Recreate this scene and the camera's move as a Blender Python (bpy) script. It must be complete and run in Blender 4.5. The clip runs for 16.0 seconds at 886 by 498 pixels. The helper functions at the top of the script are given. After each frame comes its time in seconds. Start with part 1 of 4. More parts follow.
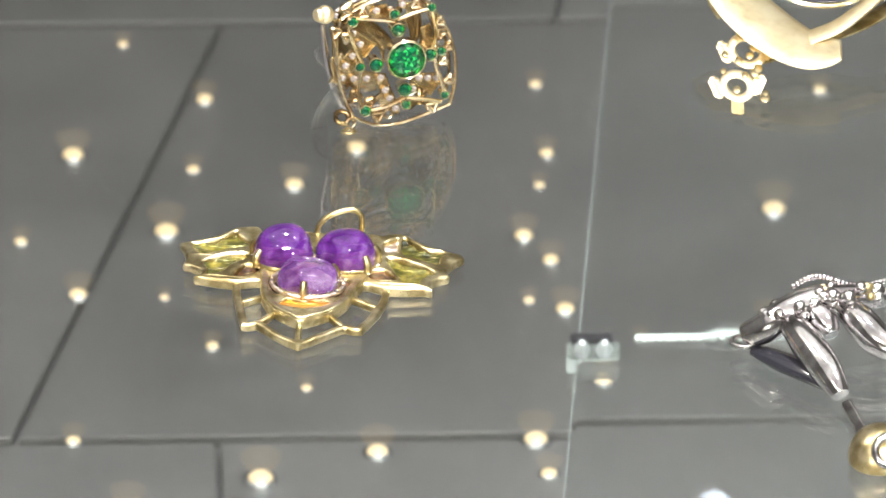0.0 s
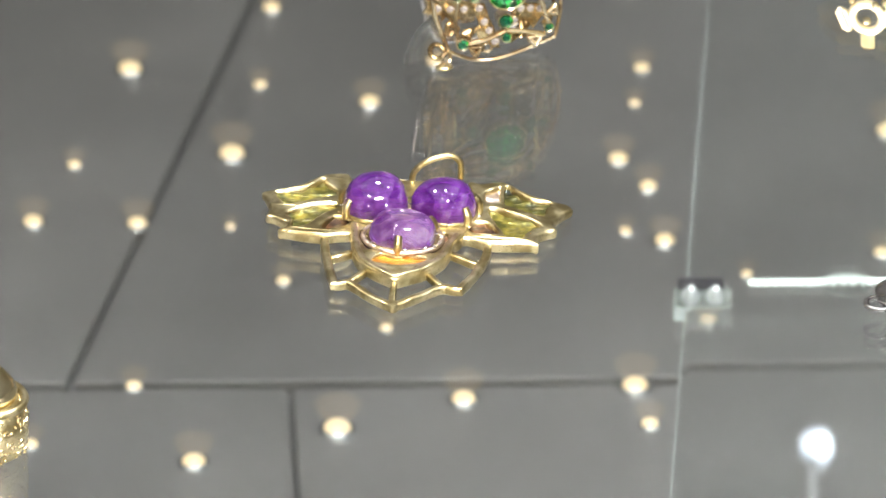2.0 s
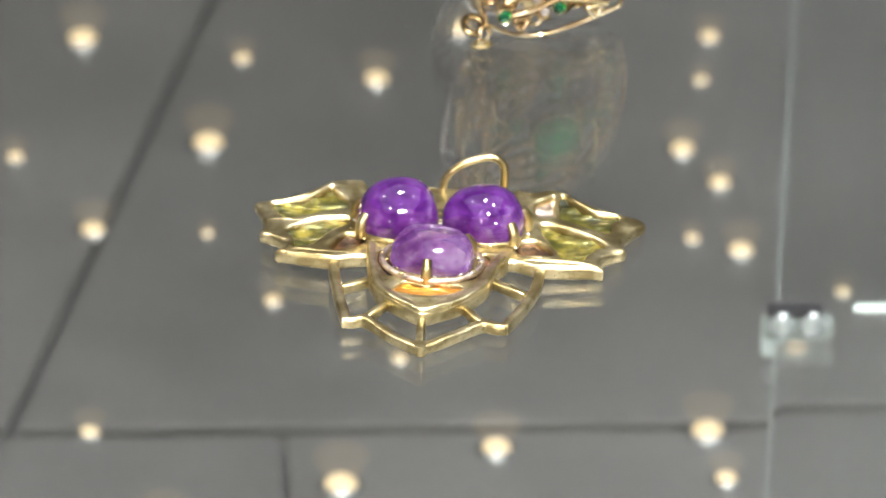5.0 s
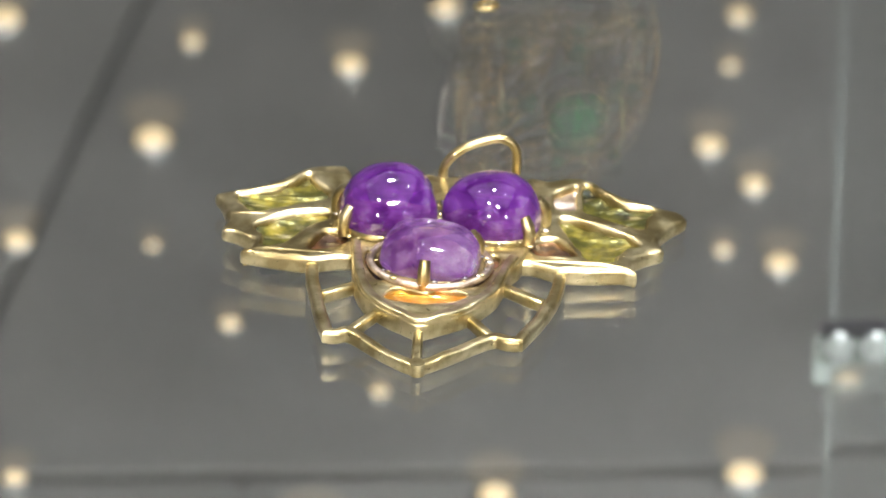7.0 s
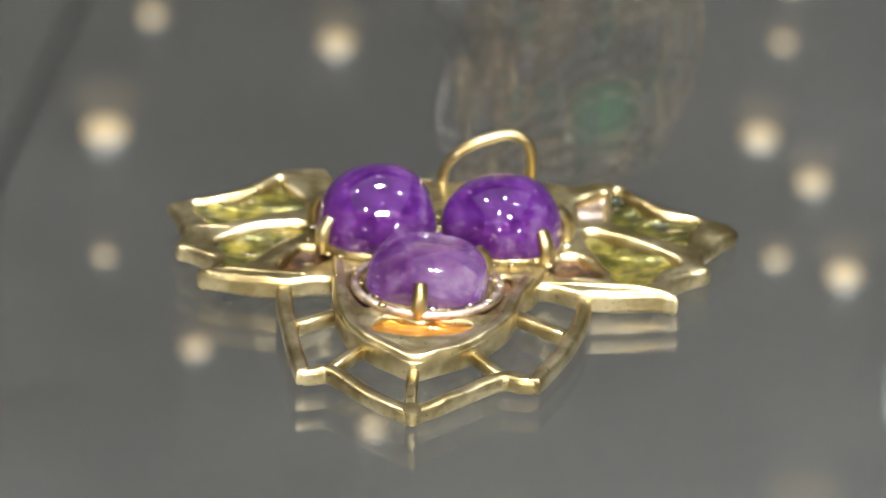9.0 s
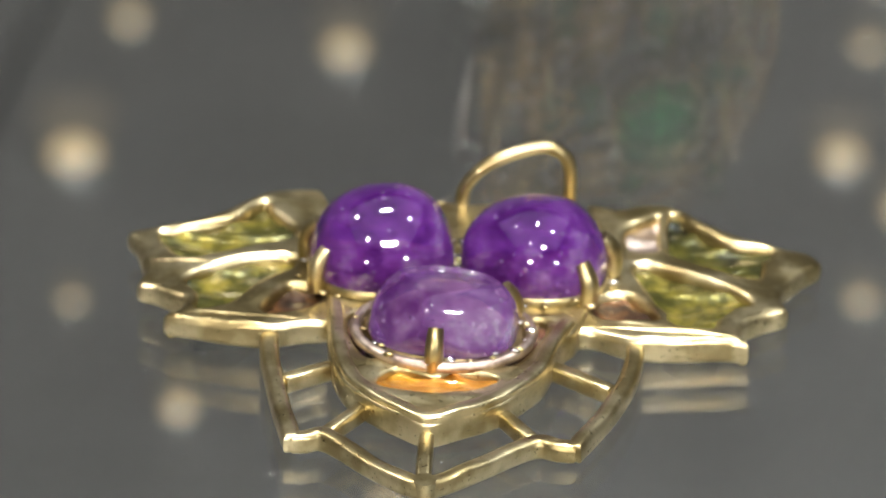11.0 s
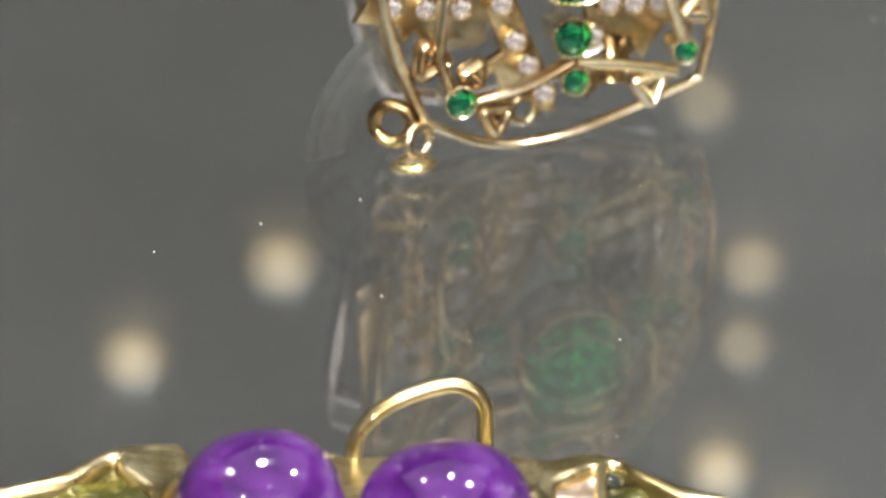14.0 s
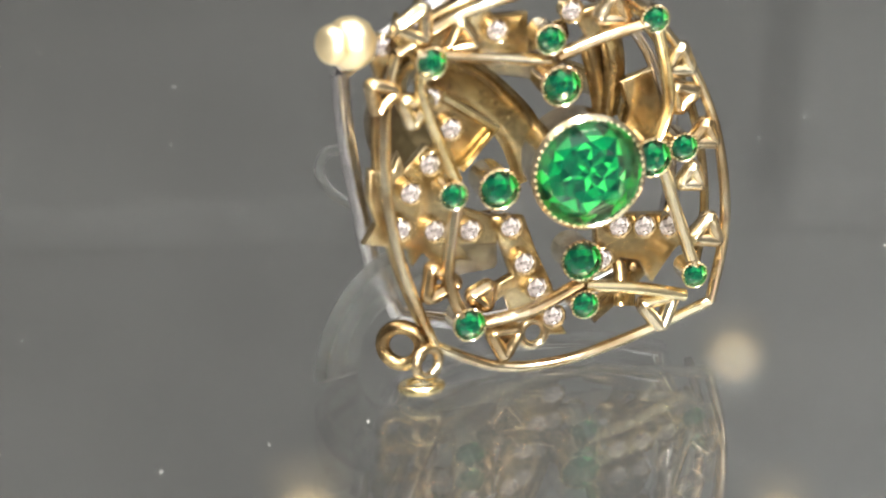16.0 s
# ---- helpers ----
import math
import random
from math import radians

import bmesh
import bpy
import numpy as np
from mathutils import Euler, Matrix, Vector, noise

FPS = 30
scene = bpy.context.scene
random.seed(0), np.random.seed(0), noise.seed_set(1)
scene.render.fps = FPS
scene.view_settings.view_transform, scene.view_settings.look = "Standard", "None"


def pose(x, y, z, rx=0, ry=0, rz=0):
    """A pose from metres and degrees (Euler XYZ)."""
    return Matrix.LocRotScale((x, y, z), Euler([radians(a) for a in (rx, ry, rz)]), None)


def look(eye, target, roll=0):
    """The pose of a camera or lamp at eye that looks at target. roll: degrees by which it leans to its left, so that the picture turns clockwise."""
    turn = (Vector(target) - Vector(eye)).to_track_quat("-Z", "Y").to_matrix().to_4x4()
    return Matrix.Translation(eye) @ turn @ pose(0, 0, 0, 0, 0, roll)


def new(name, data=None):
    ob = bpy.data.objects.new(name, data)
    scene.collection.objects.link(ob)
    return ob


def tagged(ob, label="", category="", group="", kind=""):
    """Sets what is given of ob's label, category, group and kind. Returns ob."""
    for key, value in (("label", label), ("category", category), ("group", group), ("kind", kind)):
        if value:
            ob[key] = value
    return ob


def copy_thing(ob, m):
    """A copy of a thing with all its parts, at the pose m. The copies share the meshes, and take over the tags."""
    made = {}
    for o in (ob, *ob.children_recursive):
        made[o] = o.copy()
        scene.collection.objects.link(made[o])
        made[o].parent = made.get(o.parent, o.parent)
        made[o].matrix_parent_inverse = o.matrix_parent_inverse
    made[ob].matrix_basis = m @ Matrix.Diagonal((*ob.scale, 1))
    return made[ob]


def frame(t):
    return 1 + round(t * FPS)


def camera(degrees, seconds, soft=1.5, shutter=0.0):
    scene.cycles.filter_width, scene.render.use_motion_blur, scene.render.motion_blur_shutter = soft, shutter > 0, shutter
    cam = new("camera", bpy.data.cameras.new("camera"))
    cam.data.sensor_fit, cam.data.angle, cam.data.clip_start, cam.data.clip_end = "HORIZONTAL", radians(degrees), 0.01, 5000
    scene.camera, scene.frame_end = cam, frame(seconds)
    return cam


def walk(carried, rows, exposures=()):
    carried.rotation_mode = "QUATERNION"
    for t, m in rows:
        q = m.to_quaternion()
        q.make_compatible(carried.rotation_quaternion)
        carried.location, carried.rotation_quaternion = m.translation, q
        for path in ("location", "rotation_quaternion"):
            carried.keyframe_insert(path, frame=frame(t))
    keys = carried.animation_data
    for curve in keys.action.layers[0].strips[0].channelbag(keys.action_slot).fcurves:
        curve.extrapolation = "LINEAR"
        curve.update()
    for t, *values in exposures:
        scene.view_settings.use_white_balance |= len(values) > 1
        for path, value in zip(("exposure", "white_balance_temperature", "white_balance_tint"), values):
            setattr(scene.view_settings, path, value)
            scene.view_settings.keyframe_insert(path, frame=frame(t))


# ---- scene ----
# camera: eye in metres, heading, downward pitch and roll in degrees
cam = camera(3.0, 16.0)
PATH = [
    (0, -0.08801, -2.66633, 1.48707, 2.3768, 29.1022, 0.512),
    (0.25, -0.08001, -2.63902, 1.48234, 2.1750, 29.3170, 0.540),
    (0.5, -0.07599, -2.60694, 1.47536, 2.0538, 29.5310, 0.569),
    (0.75, -0.08423, -2.54539, 1.45496, 2.1997, 29.7838, 0.604),
    (1, -0.09784, -2.50190, 1.43985, 2.4722, 29.9536, 0.644),
    (1.25, -0.11591, -2.49901, 1.44007, 2.8562, 29.9824, 0.697),
    (1.5, -0.12815, -2.49658, 1.44008, 3.1136, 30.0066, 0.748),
    (1.75, -0.11942, -2.46352, 1.42268, 2.9226, 30.0761, 0.780),
    (2, -0.10848, -2.42098, 1.39933, 2.6875, 30.1384, 0.812),
    (2.25, -0.10526, -2.40321, 1.38982, 2.6099, 30.1582, 0.861),
    (2.5, -0.10394, -2.38799, 1.38132, 2.5764, 30.1664, 0.910),
    (2.75, -0.11101, -2.37193, 1.36800, 2.7431, 30.0796, 0.953),
    (3, -0.11755, -2.34828, 1.35074, 2.9098, 29.9928, 0.975),
    (3.25, -0.11060, -2.27374, 1.31501, 2.8131, 30.1204, 0.957),
    (3.5, -0.10321, -2.18810, 1.27511, 2.7164, 30.3038, 0.934),
    (3.75, -0.10280, -2.13980, 1.25305, 2.7574, 30.4185, 0.925),
    (4, -0.10340, -2.09798, 1.23172, 2.8236, 30.4776, 0.921),
    (4.25, -0.10299, -2.05315, 1.20547, 2.8729, 30.4763, 0.921),
    (4.5, -0.10242, -2.00779, 1.17878, 2.9205, 30.4724, 0.923),
    (4.75, -0.10172, -1.96228, 1.15186, 2.9668, 30.4656, 0.925),
    (5, -0.10091, -1.91697, 1.12493, 3.0120, 30.4560, 0.929),
    (5.25, -0.10003, -1.87218, 1.09817, 3.0566, 30.4433, 0.933),
    (5.5, -0.09912, -1.82821, 1.07175, 3.1009, 30.4274, 0.938),
    (5.75, -0.09819, -1.78532, 1.04585, 3.1452, 30.4082, 0.945),
    (6, -0.09728, -1.74376, 1.02060, 3.1899, 30.3855, 0.952),
    (6.25, -0.09640, -1.70374, 0.99614, 3.2353, 30.3592, 0.960),
    (6.5, -0.09559, -1.66546, 0.97257, 3.2817, 30.3292, 0.970),
    (6.75, -0.09529, -1.63131, 0.94754, 3.3415, 30.2019, 1.000),
    (7, -0.09423, -1.59678, 0.92307, 3.3776, 30.0905, 1.026),
    (7.25, -0.09062, -1.55442, 0.90379, 3.3375, 30.2322, 0.990),
    (7.5, -0.08715, -1.51282, 0.88482, 3.2974, 30.3739, 0.938),
    (7.75, -0.08552, -1.47906, 0.86390, 3.3055, 30.3348, 0.912),
    (8, -0.08413, -1.44644, 0.84252, 3.3208, 30.2611, 0.890),
    (8.25, -0.08244, -1.41044, 0.81817, 3.3428, 30.1541, 0.866),
    (8.5, -0.08063, -1.37570, 0.79585, 3.3575, 30.0817, 0.841),
    (8.75, -0.07839, -1.34583, 0.78104, 3.3353, 30.1531, 0.809),
    (9, -0.07596, -1.31724, 0.76693, 3.2996, 30.2245, 0.774),
    (9.25, -0.07370, -1.28774, 0.74996, 3.2707, 30.2214, 0.733),
    (9.5, -0.07145, -1.25799, 0.73266, 3.2393, 30.2121, 0.685),
    (9.75, -0.06925, -1.22820, 0.71516, 3.2066, 30.1965, 0.633),
    (10, -0.06712, -1.19856, 0.69762, 3.1740, 30.1748, 0.578),
    (10.25, -0.06509, -1.16926, 0.68016, 3.1428, 30.1469, 0.525),
    (10.5, -0.06317, -1.14044, 0.66290, 3.1143, 30.1128, 0.475),
    (10.75, -0.06137, -1.11226, 0.64594, 3.0898, 30.0726, 0.431),
    (11, -0.05972, -1.08483, 0.62939, 3.0706, 30.0262, 0.397),
    (11.25, -0.05822, -1.05828, 0.61332, 3.0582, 29.9737, 0.374),
    (11.5, -0.05687, -1.03268, 0.59781, 3.0537, 29.9151, 0.366),
    (11.75, -0.05920, -1.00738, 0.58139, 3.2946, 29.7863, 0.385),
    (12, -0.06372, -0.98380, 0.56479, 3.6958, 29.5802, 0.405),
    (12.25, -0.06689, -0.96053, 0.54676, 4.0346, 29.2860, 0.383),
    (12.5, -0.06977, -0.94524, 0.53338, 4.3367, 28.9708, 0.338),
    (12.75, -0.07253, -0.93870, 0.52740, 4.5866, 28.7211, 0.261),
    (13, -0.07396, -0.93398, 0.52340, 4.7402, 28.5233, 0.206),
    (13.25, -0.07406, -0.93334, 0.52185, 4.7860, 28.3962, 0.225),
    (13.5, -0.07385, -0.93302, 0.52060, 4.8041, 28.2876, 0.245),
    (13.75, -0.07194, -0.91382, 0.50916, 4.8040, 28.1762, 0.201),
    (14, -0.07006, -0.89483, 0.49777, 4.8038, 28.0535, 0.134),
    (14.25, -0.07103, -0.89549, 0.49646, 4.8851, 27.8893, 0.085),
    (14.5, -0.07206, -0.89727, 0.49550, 4.9663, 27.7064, 0.054),
    (14.75, -0.07118, -0.89736, 0.49367, 4.9406, 27.5280, 0.044),
    (15, -0.06988, -0.89733, 0.49175, 4.8850, 27.3449, 0.040),
    (15.25, -0.06801, -0.89816, 0.48974, 4.7842, 27.1291, 0.081),
    (15.5, -0.06599, -0.89888, 0.48864, 4.6586, 26.9592, 0.140),
    (15.75, -0.06527, -0.89885, 0.48907, 4.5519, 26.8882, 0.171),
    (16, -0.06506, -0.89875, 0.48976, 4.4469, 26.8332, 0.198),
]


def aim(x, y, z, heading, pitch, roll):
    return pose(x, y, z, 90 - pitch, 0, -heading) @ pose(0, 0, 0, 0, 0, roll)


walk(cam, [(row[0], aim(*row[1:])) for row in PATH], exposures=[(0, 0.53), (4, 0.42), (7, 0.22), (9, 0.03), (12.5, -0.25), (13.5, 0.03), (14.5, 0.43), (16, 0.71)])

# shallow focus on the jewels
focus_mark = new("focus_mark")
focus_mark.location = (0.0, 0.744, 1.35)
cam.data.dof.use_dof = True
cam.data.dof.focus_object = focus_mark
cam.data.dof.aperture_fstop = 50.0

MM = 0.001

# ---- light: a lit showroom, an added ceiling fill, small display spots and two low fills ----
world = bpy.data.worlds.new("world")
world.use_nodes = True
scene.world = world
world.node_tree.nodes["Background"].inputs[0].default_value = (0.5, 0.5, 0.5, 1)
world.node_tree.nodes["Background"].inputs[1].default_value = 0.02


def lamp(name, where, target, watts, size, colour):
    data = bpy.data.lights.new(name, "AREA")
    data.shape, data.size, data.energy, data.color = "DISK", size, watts, colour
    ob = new(name, data)
    ob.matrix_world = look(where, target)
    return ob


WARM, COOL = (1.0, 0.93, 0.82), (0.93, 0.97, 1.0)
SPOTS = [
    # place, watts, diameter, colour
    ((0.16, -0.78, 0.62), 8.5, 0.085, WARM),
    ((-0.22, -0.62, 0.66), 3.6, 0.030, WARM),
    ((0.36, -0.10, 0.66), 3.0, 0.030, COOL),
    ((-0.34, 0.05, 0.66), 3.0, 0.030, WARM),
    ((0.06, 0.06, 0.66), 5.2, 0.036, COOL),
    # Two low front fills, added to brighten the ring's mirror image in the glass.
    ((-0.30, -0.95, 0.22), 4.0, 0.030, WARM),
    ((0.42, -0.85, 0.26), 3.2, 0.030, COOL),
]
for place, watts, size, colour in SPOTS:
    lamp("display_spot", place, (0.0, 0.02, 0.0), watts, size, colour)
# Unseen fill almost as wide as the ceiling, added for even ambient light.
room_light = lamp("ceiling_panel_light", (0, -0.6, 2.36), (0, -0.6, 0), 32, 4.6, (1.0, 0.97, 0.92))
room_light.data.shape = "SQUARE"



# ---- materials ----
def blank(name):
    m = bpy.data.materials.new(name)
    m.use_nodes = True
    t = m.node_tree
    return m, t, t.nodes["Principled BSDF"]


def noise_node(t, scale, detail=4, rough=0.55):
    co = t.nodes.new("ShaderNodeTexCoord")
    n = t.nodes.new("ShaderNodeTexNoise")
    n.inputs["Scale"].default_value, n.inputs["Detail"].default_value, n.inputs["Roughness"].default_value = scale, detail, rough
    t.links.new(co.outputs["Object"], n.inputs["Vector"])
    return n


def ramp(t, source, stops):
    r = t.nodes.new("ShaderNodeValToRGB")
    e = r.color_ramp.elements
    while len(e) < len(stops):
        e.new(0.5)
    for el, (p, c) in zip(e, stops):
        el.position, el.color = p, (*c, 1)
    t.links.new(source, r.inputs["Fac"])
    return r


def relief(t, b, source, strength, distance):
    n = t.nodes.new("ShaderNodeBump")
    n.inputs["Strength"].default_value, n.inputs["Distance"].default_value = strength, distance
    t.links.new(source, n.inputs["Height"])
    t.links.new(n.outputs["Normal"], b.inputs["Normal"])


def metal(name, light, dark, r0, r1, scale=420, bump=0.12):
    """Worn metal: tarnish in broad patches, fine scratches in the gloss."""
    m, t, b = blank(name)
    b.inputs["Metallic"].default_value = 1
    broad, fine = noise_node(t, scale * 0.6, 4, 0.5), noise_node(t, scale * 8, 5)
    t.links.new(ramp(t, broad.outputs["Fac"], [(0.30, [c * 0.8 for c in dark]), (0.42, dark), (0.60, light)]).outputs["Color"], b.inputs["Base Color"])
    t.links.new(ramp(t, fine.outputs["Fac"], [(0.3, (r0,) * 3), (0.7, (r1,) * 3)]).outputs["Color"], b.inputs["Roughness"])
    relief(t, b, fine.outputs["Fac"], bump, 0.00005)
    return m


def enamel(name, light, mid, dark, scale=260):
    """Glassy enamel over stamped gold foil."""
    m, t, b = blank(name)
    n = noise_node(t, scale, 4, 0.6)
    t.links.new(ramp(t, n.outputs["Fac"], [(0.3, dark), (0.48, mid), (0.68, light)]).outputs["Color"], b.inputs["Base Color"])
    b.inputs["Metallic"].default_value = 0.55
    b.inputs["Roughness"].default_value = 0.28
    b.inputs["Coat Weight"].default_value = 1.0
    b.inputs["Coat Roughness"].default_value = 0.06
    relief(t, b, noise_node(t, 520, 3).outputs["Fac"], 0.6, 0.0005)
    return m


def amethyst(name, deep, pale, cloud):
    m, t, b = blank(name)
    n, fleck = noise_node(t, 230, 8, 0.72), noise_node(t, 2700, 2)
    base = ramp(t, n.outputs["Fac"], [(0.40, deep), (0.54, pale), (0.68, cloud)])
    spark = ramp(t, fleck.outputs["Fac"], [(0.67, (0, 0, 0)), (0.72, (0.9, 0.82, 1.0))])
    mix = t.nodes.new("ShaderNodeMix")
    mix.data_type, mix.blend_type = "RGBA", "ADD"
    mix.inputs[0].default_value = 0.6
    t.links.new(base.outputs["Color"], mix.inputs[6])
    t.links.new(spark.outputs["Color"], mix.inputs[7])
    t.links.new(mix.outputs[2], b.inputs["Base Color"])
    b.inputs["Roughness"].default_value = 0.06
    b.inputs["IOR"].default_value = 1.55
    b.inputs["Transmission Weight"].default_value = 0.72
    b.inputs["Subsurface Weight"].default_value = 0.25
    b.inputs["Subsurface Radius"].default_value = (0.9, 0.35, 1.0)
    b.inputs["Subsurface Scale"].default_value = 0.002
    b.inputs["Coat Weight"].default_value = 0.8
    b.inputs["Coat Roughness"].default_value = 0.02
    relief(t, b, noise_node(t, 420, 2).outputs["Fac"], 0.08, 0.0003)
    return m


def sparkle_facets(name, stops, transmission, ior):
    m, t, b = blank(name)
    # Each facet gets a random tone, dark to bright, to paint in sparkle.
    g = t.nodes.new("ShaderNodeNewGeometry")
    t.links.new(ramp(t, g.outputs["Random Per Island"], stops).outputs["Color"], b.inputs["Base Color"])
    b.inputs["Roughness"].default_value = 0.03
    b.inputs["IOR"].default_value = ior
    b.inputs["Transmission Weight"].default_value = transmission
    b.inputs["Coat Weight"].default_value = 1
    b.inputs["Coat Roughness"].default_value = 0.01
    return m


def clear(name, tint, ior):
    m, t, b = blank(name)
    b.inputs["Base Color"].default_value = (*tint, 1)
    b.inputs["Roughness"].default_value = 0.0
    b.inputs["IOR"].default_value = ior
    b.inputs["Transmission Weight"].default_value = 1.0
    return m


def stone(name, a, c, scale, rough):
    m, t, b = blank(name)
    n, f = noise_node(t, scale, 6, 0.6), noise_node(t, scale * 14, 4)
    info = t.nodes.new("ShaderNodeObjectInfo")
    add = t.nodes.new("ShaderNodeMath")
    add.operation, add.inputs[2].default_value = "MULTIPLY_ADD", -0.06
    add.inputs[1].default_value = 0.12
    t.links.new(info.outputs["Random"], add.inputs[0])
    s = t.nodes.new("ShaderNodeMath")
    t.links.new(add.outputs[0], s.inputs[0])
    t.links.new(n.outputs["Fac"], s.inputs[1])
    t.links.new(ramp(t, s.outputs[0], [(0.3, a), (0.7, c)]).outputs["Color"], b.inputs["Base Color"])
    b.inputs["Roughness"].default_value = rough
    relief(t, b, f.outputs["Fac"], 0.3, 0.0006)
    return m


def plain(name, colour, rough=0.5, metallic=0.0):
    m, t, b = blank(name)
    n = noise_node(t, 40, 5)
    lo, hi = [c * 0.9 for c in colour], [min(1, c * 1.08) for c in colour]
    t.links.new(ramp(t, n.outputs["Fac"], [(0.3, lo), (0.7, hi)]).outputs["Color"], b.inputs["Base Color"])
    b.inputs["Roughness"].default_value, b.inputs["Metallic"].default_value = rough, metallic
    return m


def glow(name, colour, strength):
    m, t, b = blank(name)
    b.inputs["Base Color"].default_value = (0.06, 0.05, 0.04, 1)
    b.inputs["Emission Color"].default_value = (*colour, 1)
    b.inputs["Emission Strength"].default_value = strength
    return m


BRASS = metal("worn_brass_gold", (0.66, 0.57, 0.35), (0.34, 0.27, 0.13), 0.26, 0.38, 420, 0.08)
BARE = metal("crusted_bare_gold", (0.72, 0.60, 0.52), (0.34, 0.26, 0.22), 0.3, 0.5, 900, 0.5)
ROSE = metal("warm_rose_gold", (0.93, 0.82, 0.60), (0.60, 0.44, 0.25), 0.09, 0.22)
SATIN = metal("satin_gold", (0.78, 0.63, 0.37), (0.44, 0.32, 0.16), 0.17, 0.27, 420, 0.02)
# Darker gold, mostly for the ring's rear and inner parts.
BRONZE = metal("dark_gold", (0.52, 0.40, 0.21), (0.27, 0.18, 0.085), 0.12, 0.28)
PALE = metal("pale_polished_gold", (0.95, 0.82, 0.52), (0.85, 0.68, 0.36), 0.10, 0.25)
SILVER = metal("oxidised_silver", (0.85, 0.84, 0.85), (0.62, 0.60, 0.62), 0.10, 0.20, 420, 0.03)
MATTE = metal("matte_gold", (0.92, 0.80, 0.54), (0.80, 0.66, 0.40), 0.34, 0.46)
OXIDE = metal("blackened_silver", (0.95, 0.93, 0.93), (0.60, 0.57, 0.58), 0.05, 0.16, 520)
STEEL = metal("steel", (0.62, 0.66, 0.68), (0.45, 0.48, 0.50), 0.15, 0.3)
# The olive's light yellow stop paints gold reflections into the enamel colour.
OLIVE = enamel("olive_green_enamel", (0.34, 0.28, 0.045), (0.085, 0.080, 0.013), (0.004, 0.008, 0.006), 330)
AMBER = enamel("amber_enamel", (0.70, 0.38, 0.04), (0.42, 0.17, 0.012), (0.35, 0.13, 0.01), 420)
UMBER = enamel("umber_enamel", (0.34, 0.15, 0.05), (0.07, 0.035, 0.02), (0.012, 0.010, 0.010), 420)
PURPLE = amethyst("purple_amethyst", (0.090, 0.006, 0.19), (0.22, 0.045, 0.40), (0.48, 0.31, 0.64))
MAUVE = amethyst("cloudy_mauve_amethyst", (0.13, 0.022, 0.22), (0.28, 0.13, 0.38), (0.54, 0.45, 0.64))
# The brightest stops of both stones are painted highlights on single facets.
GREEN = sparkle_facets("green_garnet", [(0.0, (0.0, 0.016, 0.012)), (0.48, (0.0, 0.08, 0.034)), (0.84, (0.002, 0.20, 0.046)), (1.0, (0.03, 0.50, 0.10))], 0.3, 1.75)
DIAMOND = sparkle_facets("diamond", [(0.0, (0.12, 0.10, 0.10)), (0.5, (0.5, 0.46, 0.46)), (1.0, (0.95, 0.93, 0.95))], 0.35, 2.2)
SHELF_GLASS = clear("polished_shelf_glass", (0.97, 0.99, 0.98), 1.72)
LOW_GLASS = clear("thin_clear_glass", (0.96, 0.98, 0.98), 1.3)
ACRYLIC = clear("clear_acrylic", (0.97, 0.98, 0.98), 1.45)
ACRYLIC.node_tree.nodes["Principled BSDF"].inputs["Alpha"].default_value = 0.6
SLATE = stone("grey_slate", (0.021, 0.021, 0.0205), (0.046, 0.046, 0.045), 14, 0.5)
GROUT = stone("dark_grout", (0.022, 0.022, 0.022), (0.031, 0.031, 0.031), 60, 0.85)
WALL = plain("grey_wall_paint", (0.42, 0.42, 0.41), 0.7)
CEILING = plain("white_ceiling_paint", (0.75, 0.75, 0.74), 0.8)
BLACK = plain("black_onyx_and_shade", (0.012, 0.012, 0.016), 0.12)
# Glow of the lamp reflections, put into small lights on the floor.
LED = glow("warm_reflection", (1.0, 0.74, 0.38), 0.95)
GLOW_CONE = glow("warm_glow_cone", (1.0, 0.74, 0.36), 0.75)
GLOW_CONE.node_tree.nodes["Principled BSDF"].inputs["Alpha"].default_value = 0.08
WHITE_LED = glow("white_light", (0.88, 0.93, 1.0), 25.0)


# ---- builders; jewel sizes in millimetres ----
def part(name, bm, material, parent, label="", smooth=True):
    me = bpy.data.meshes.new(name)
    bm.to_mesh(me)
    bm.free()
    return part_mesh(name, me, material, parent, label, smooth)


def part_mesh(name, me, material, parent, label="", smooth=True):
    if material and not me.materials:
        me.materials.append(material)
    for p in me.polygons:
        p.use_smooth = smooth
    if smooth:
        me.set_sharp_from_angle(angle=math.radians(48))
    ob = new(name, me)
    if parent:
        ob.parent = parent
    if label:
        ob["label"] = label
    return ob


def thing(name, m, label, category, group=""):
    ob = new(name)
    ob.matrix_world = m
    return tagged(ob, label, category, group)


def box(lo, hi, bevel=0.0, unit=MM):
    bm = bmesh.new()
    bmesh.ops.create_cube(bm, size=1)
    for v in bm.verts:
        v.co = [(lo[i] + (v.co[i] + 0.5) * (hi[i] - lo[i])) * unit for i in range(3)]
    if bevel:
        bmesh.ops.bevel(bm, geom=bm.edges[:], offset=bevel * unit, segments=2, affect="EDGES")
    return bm


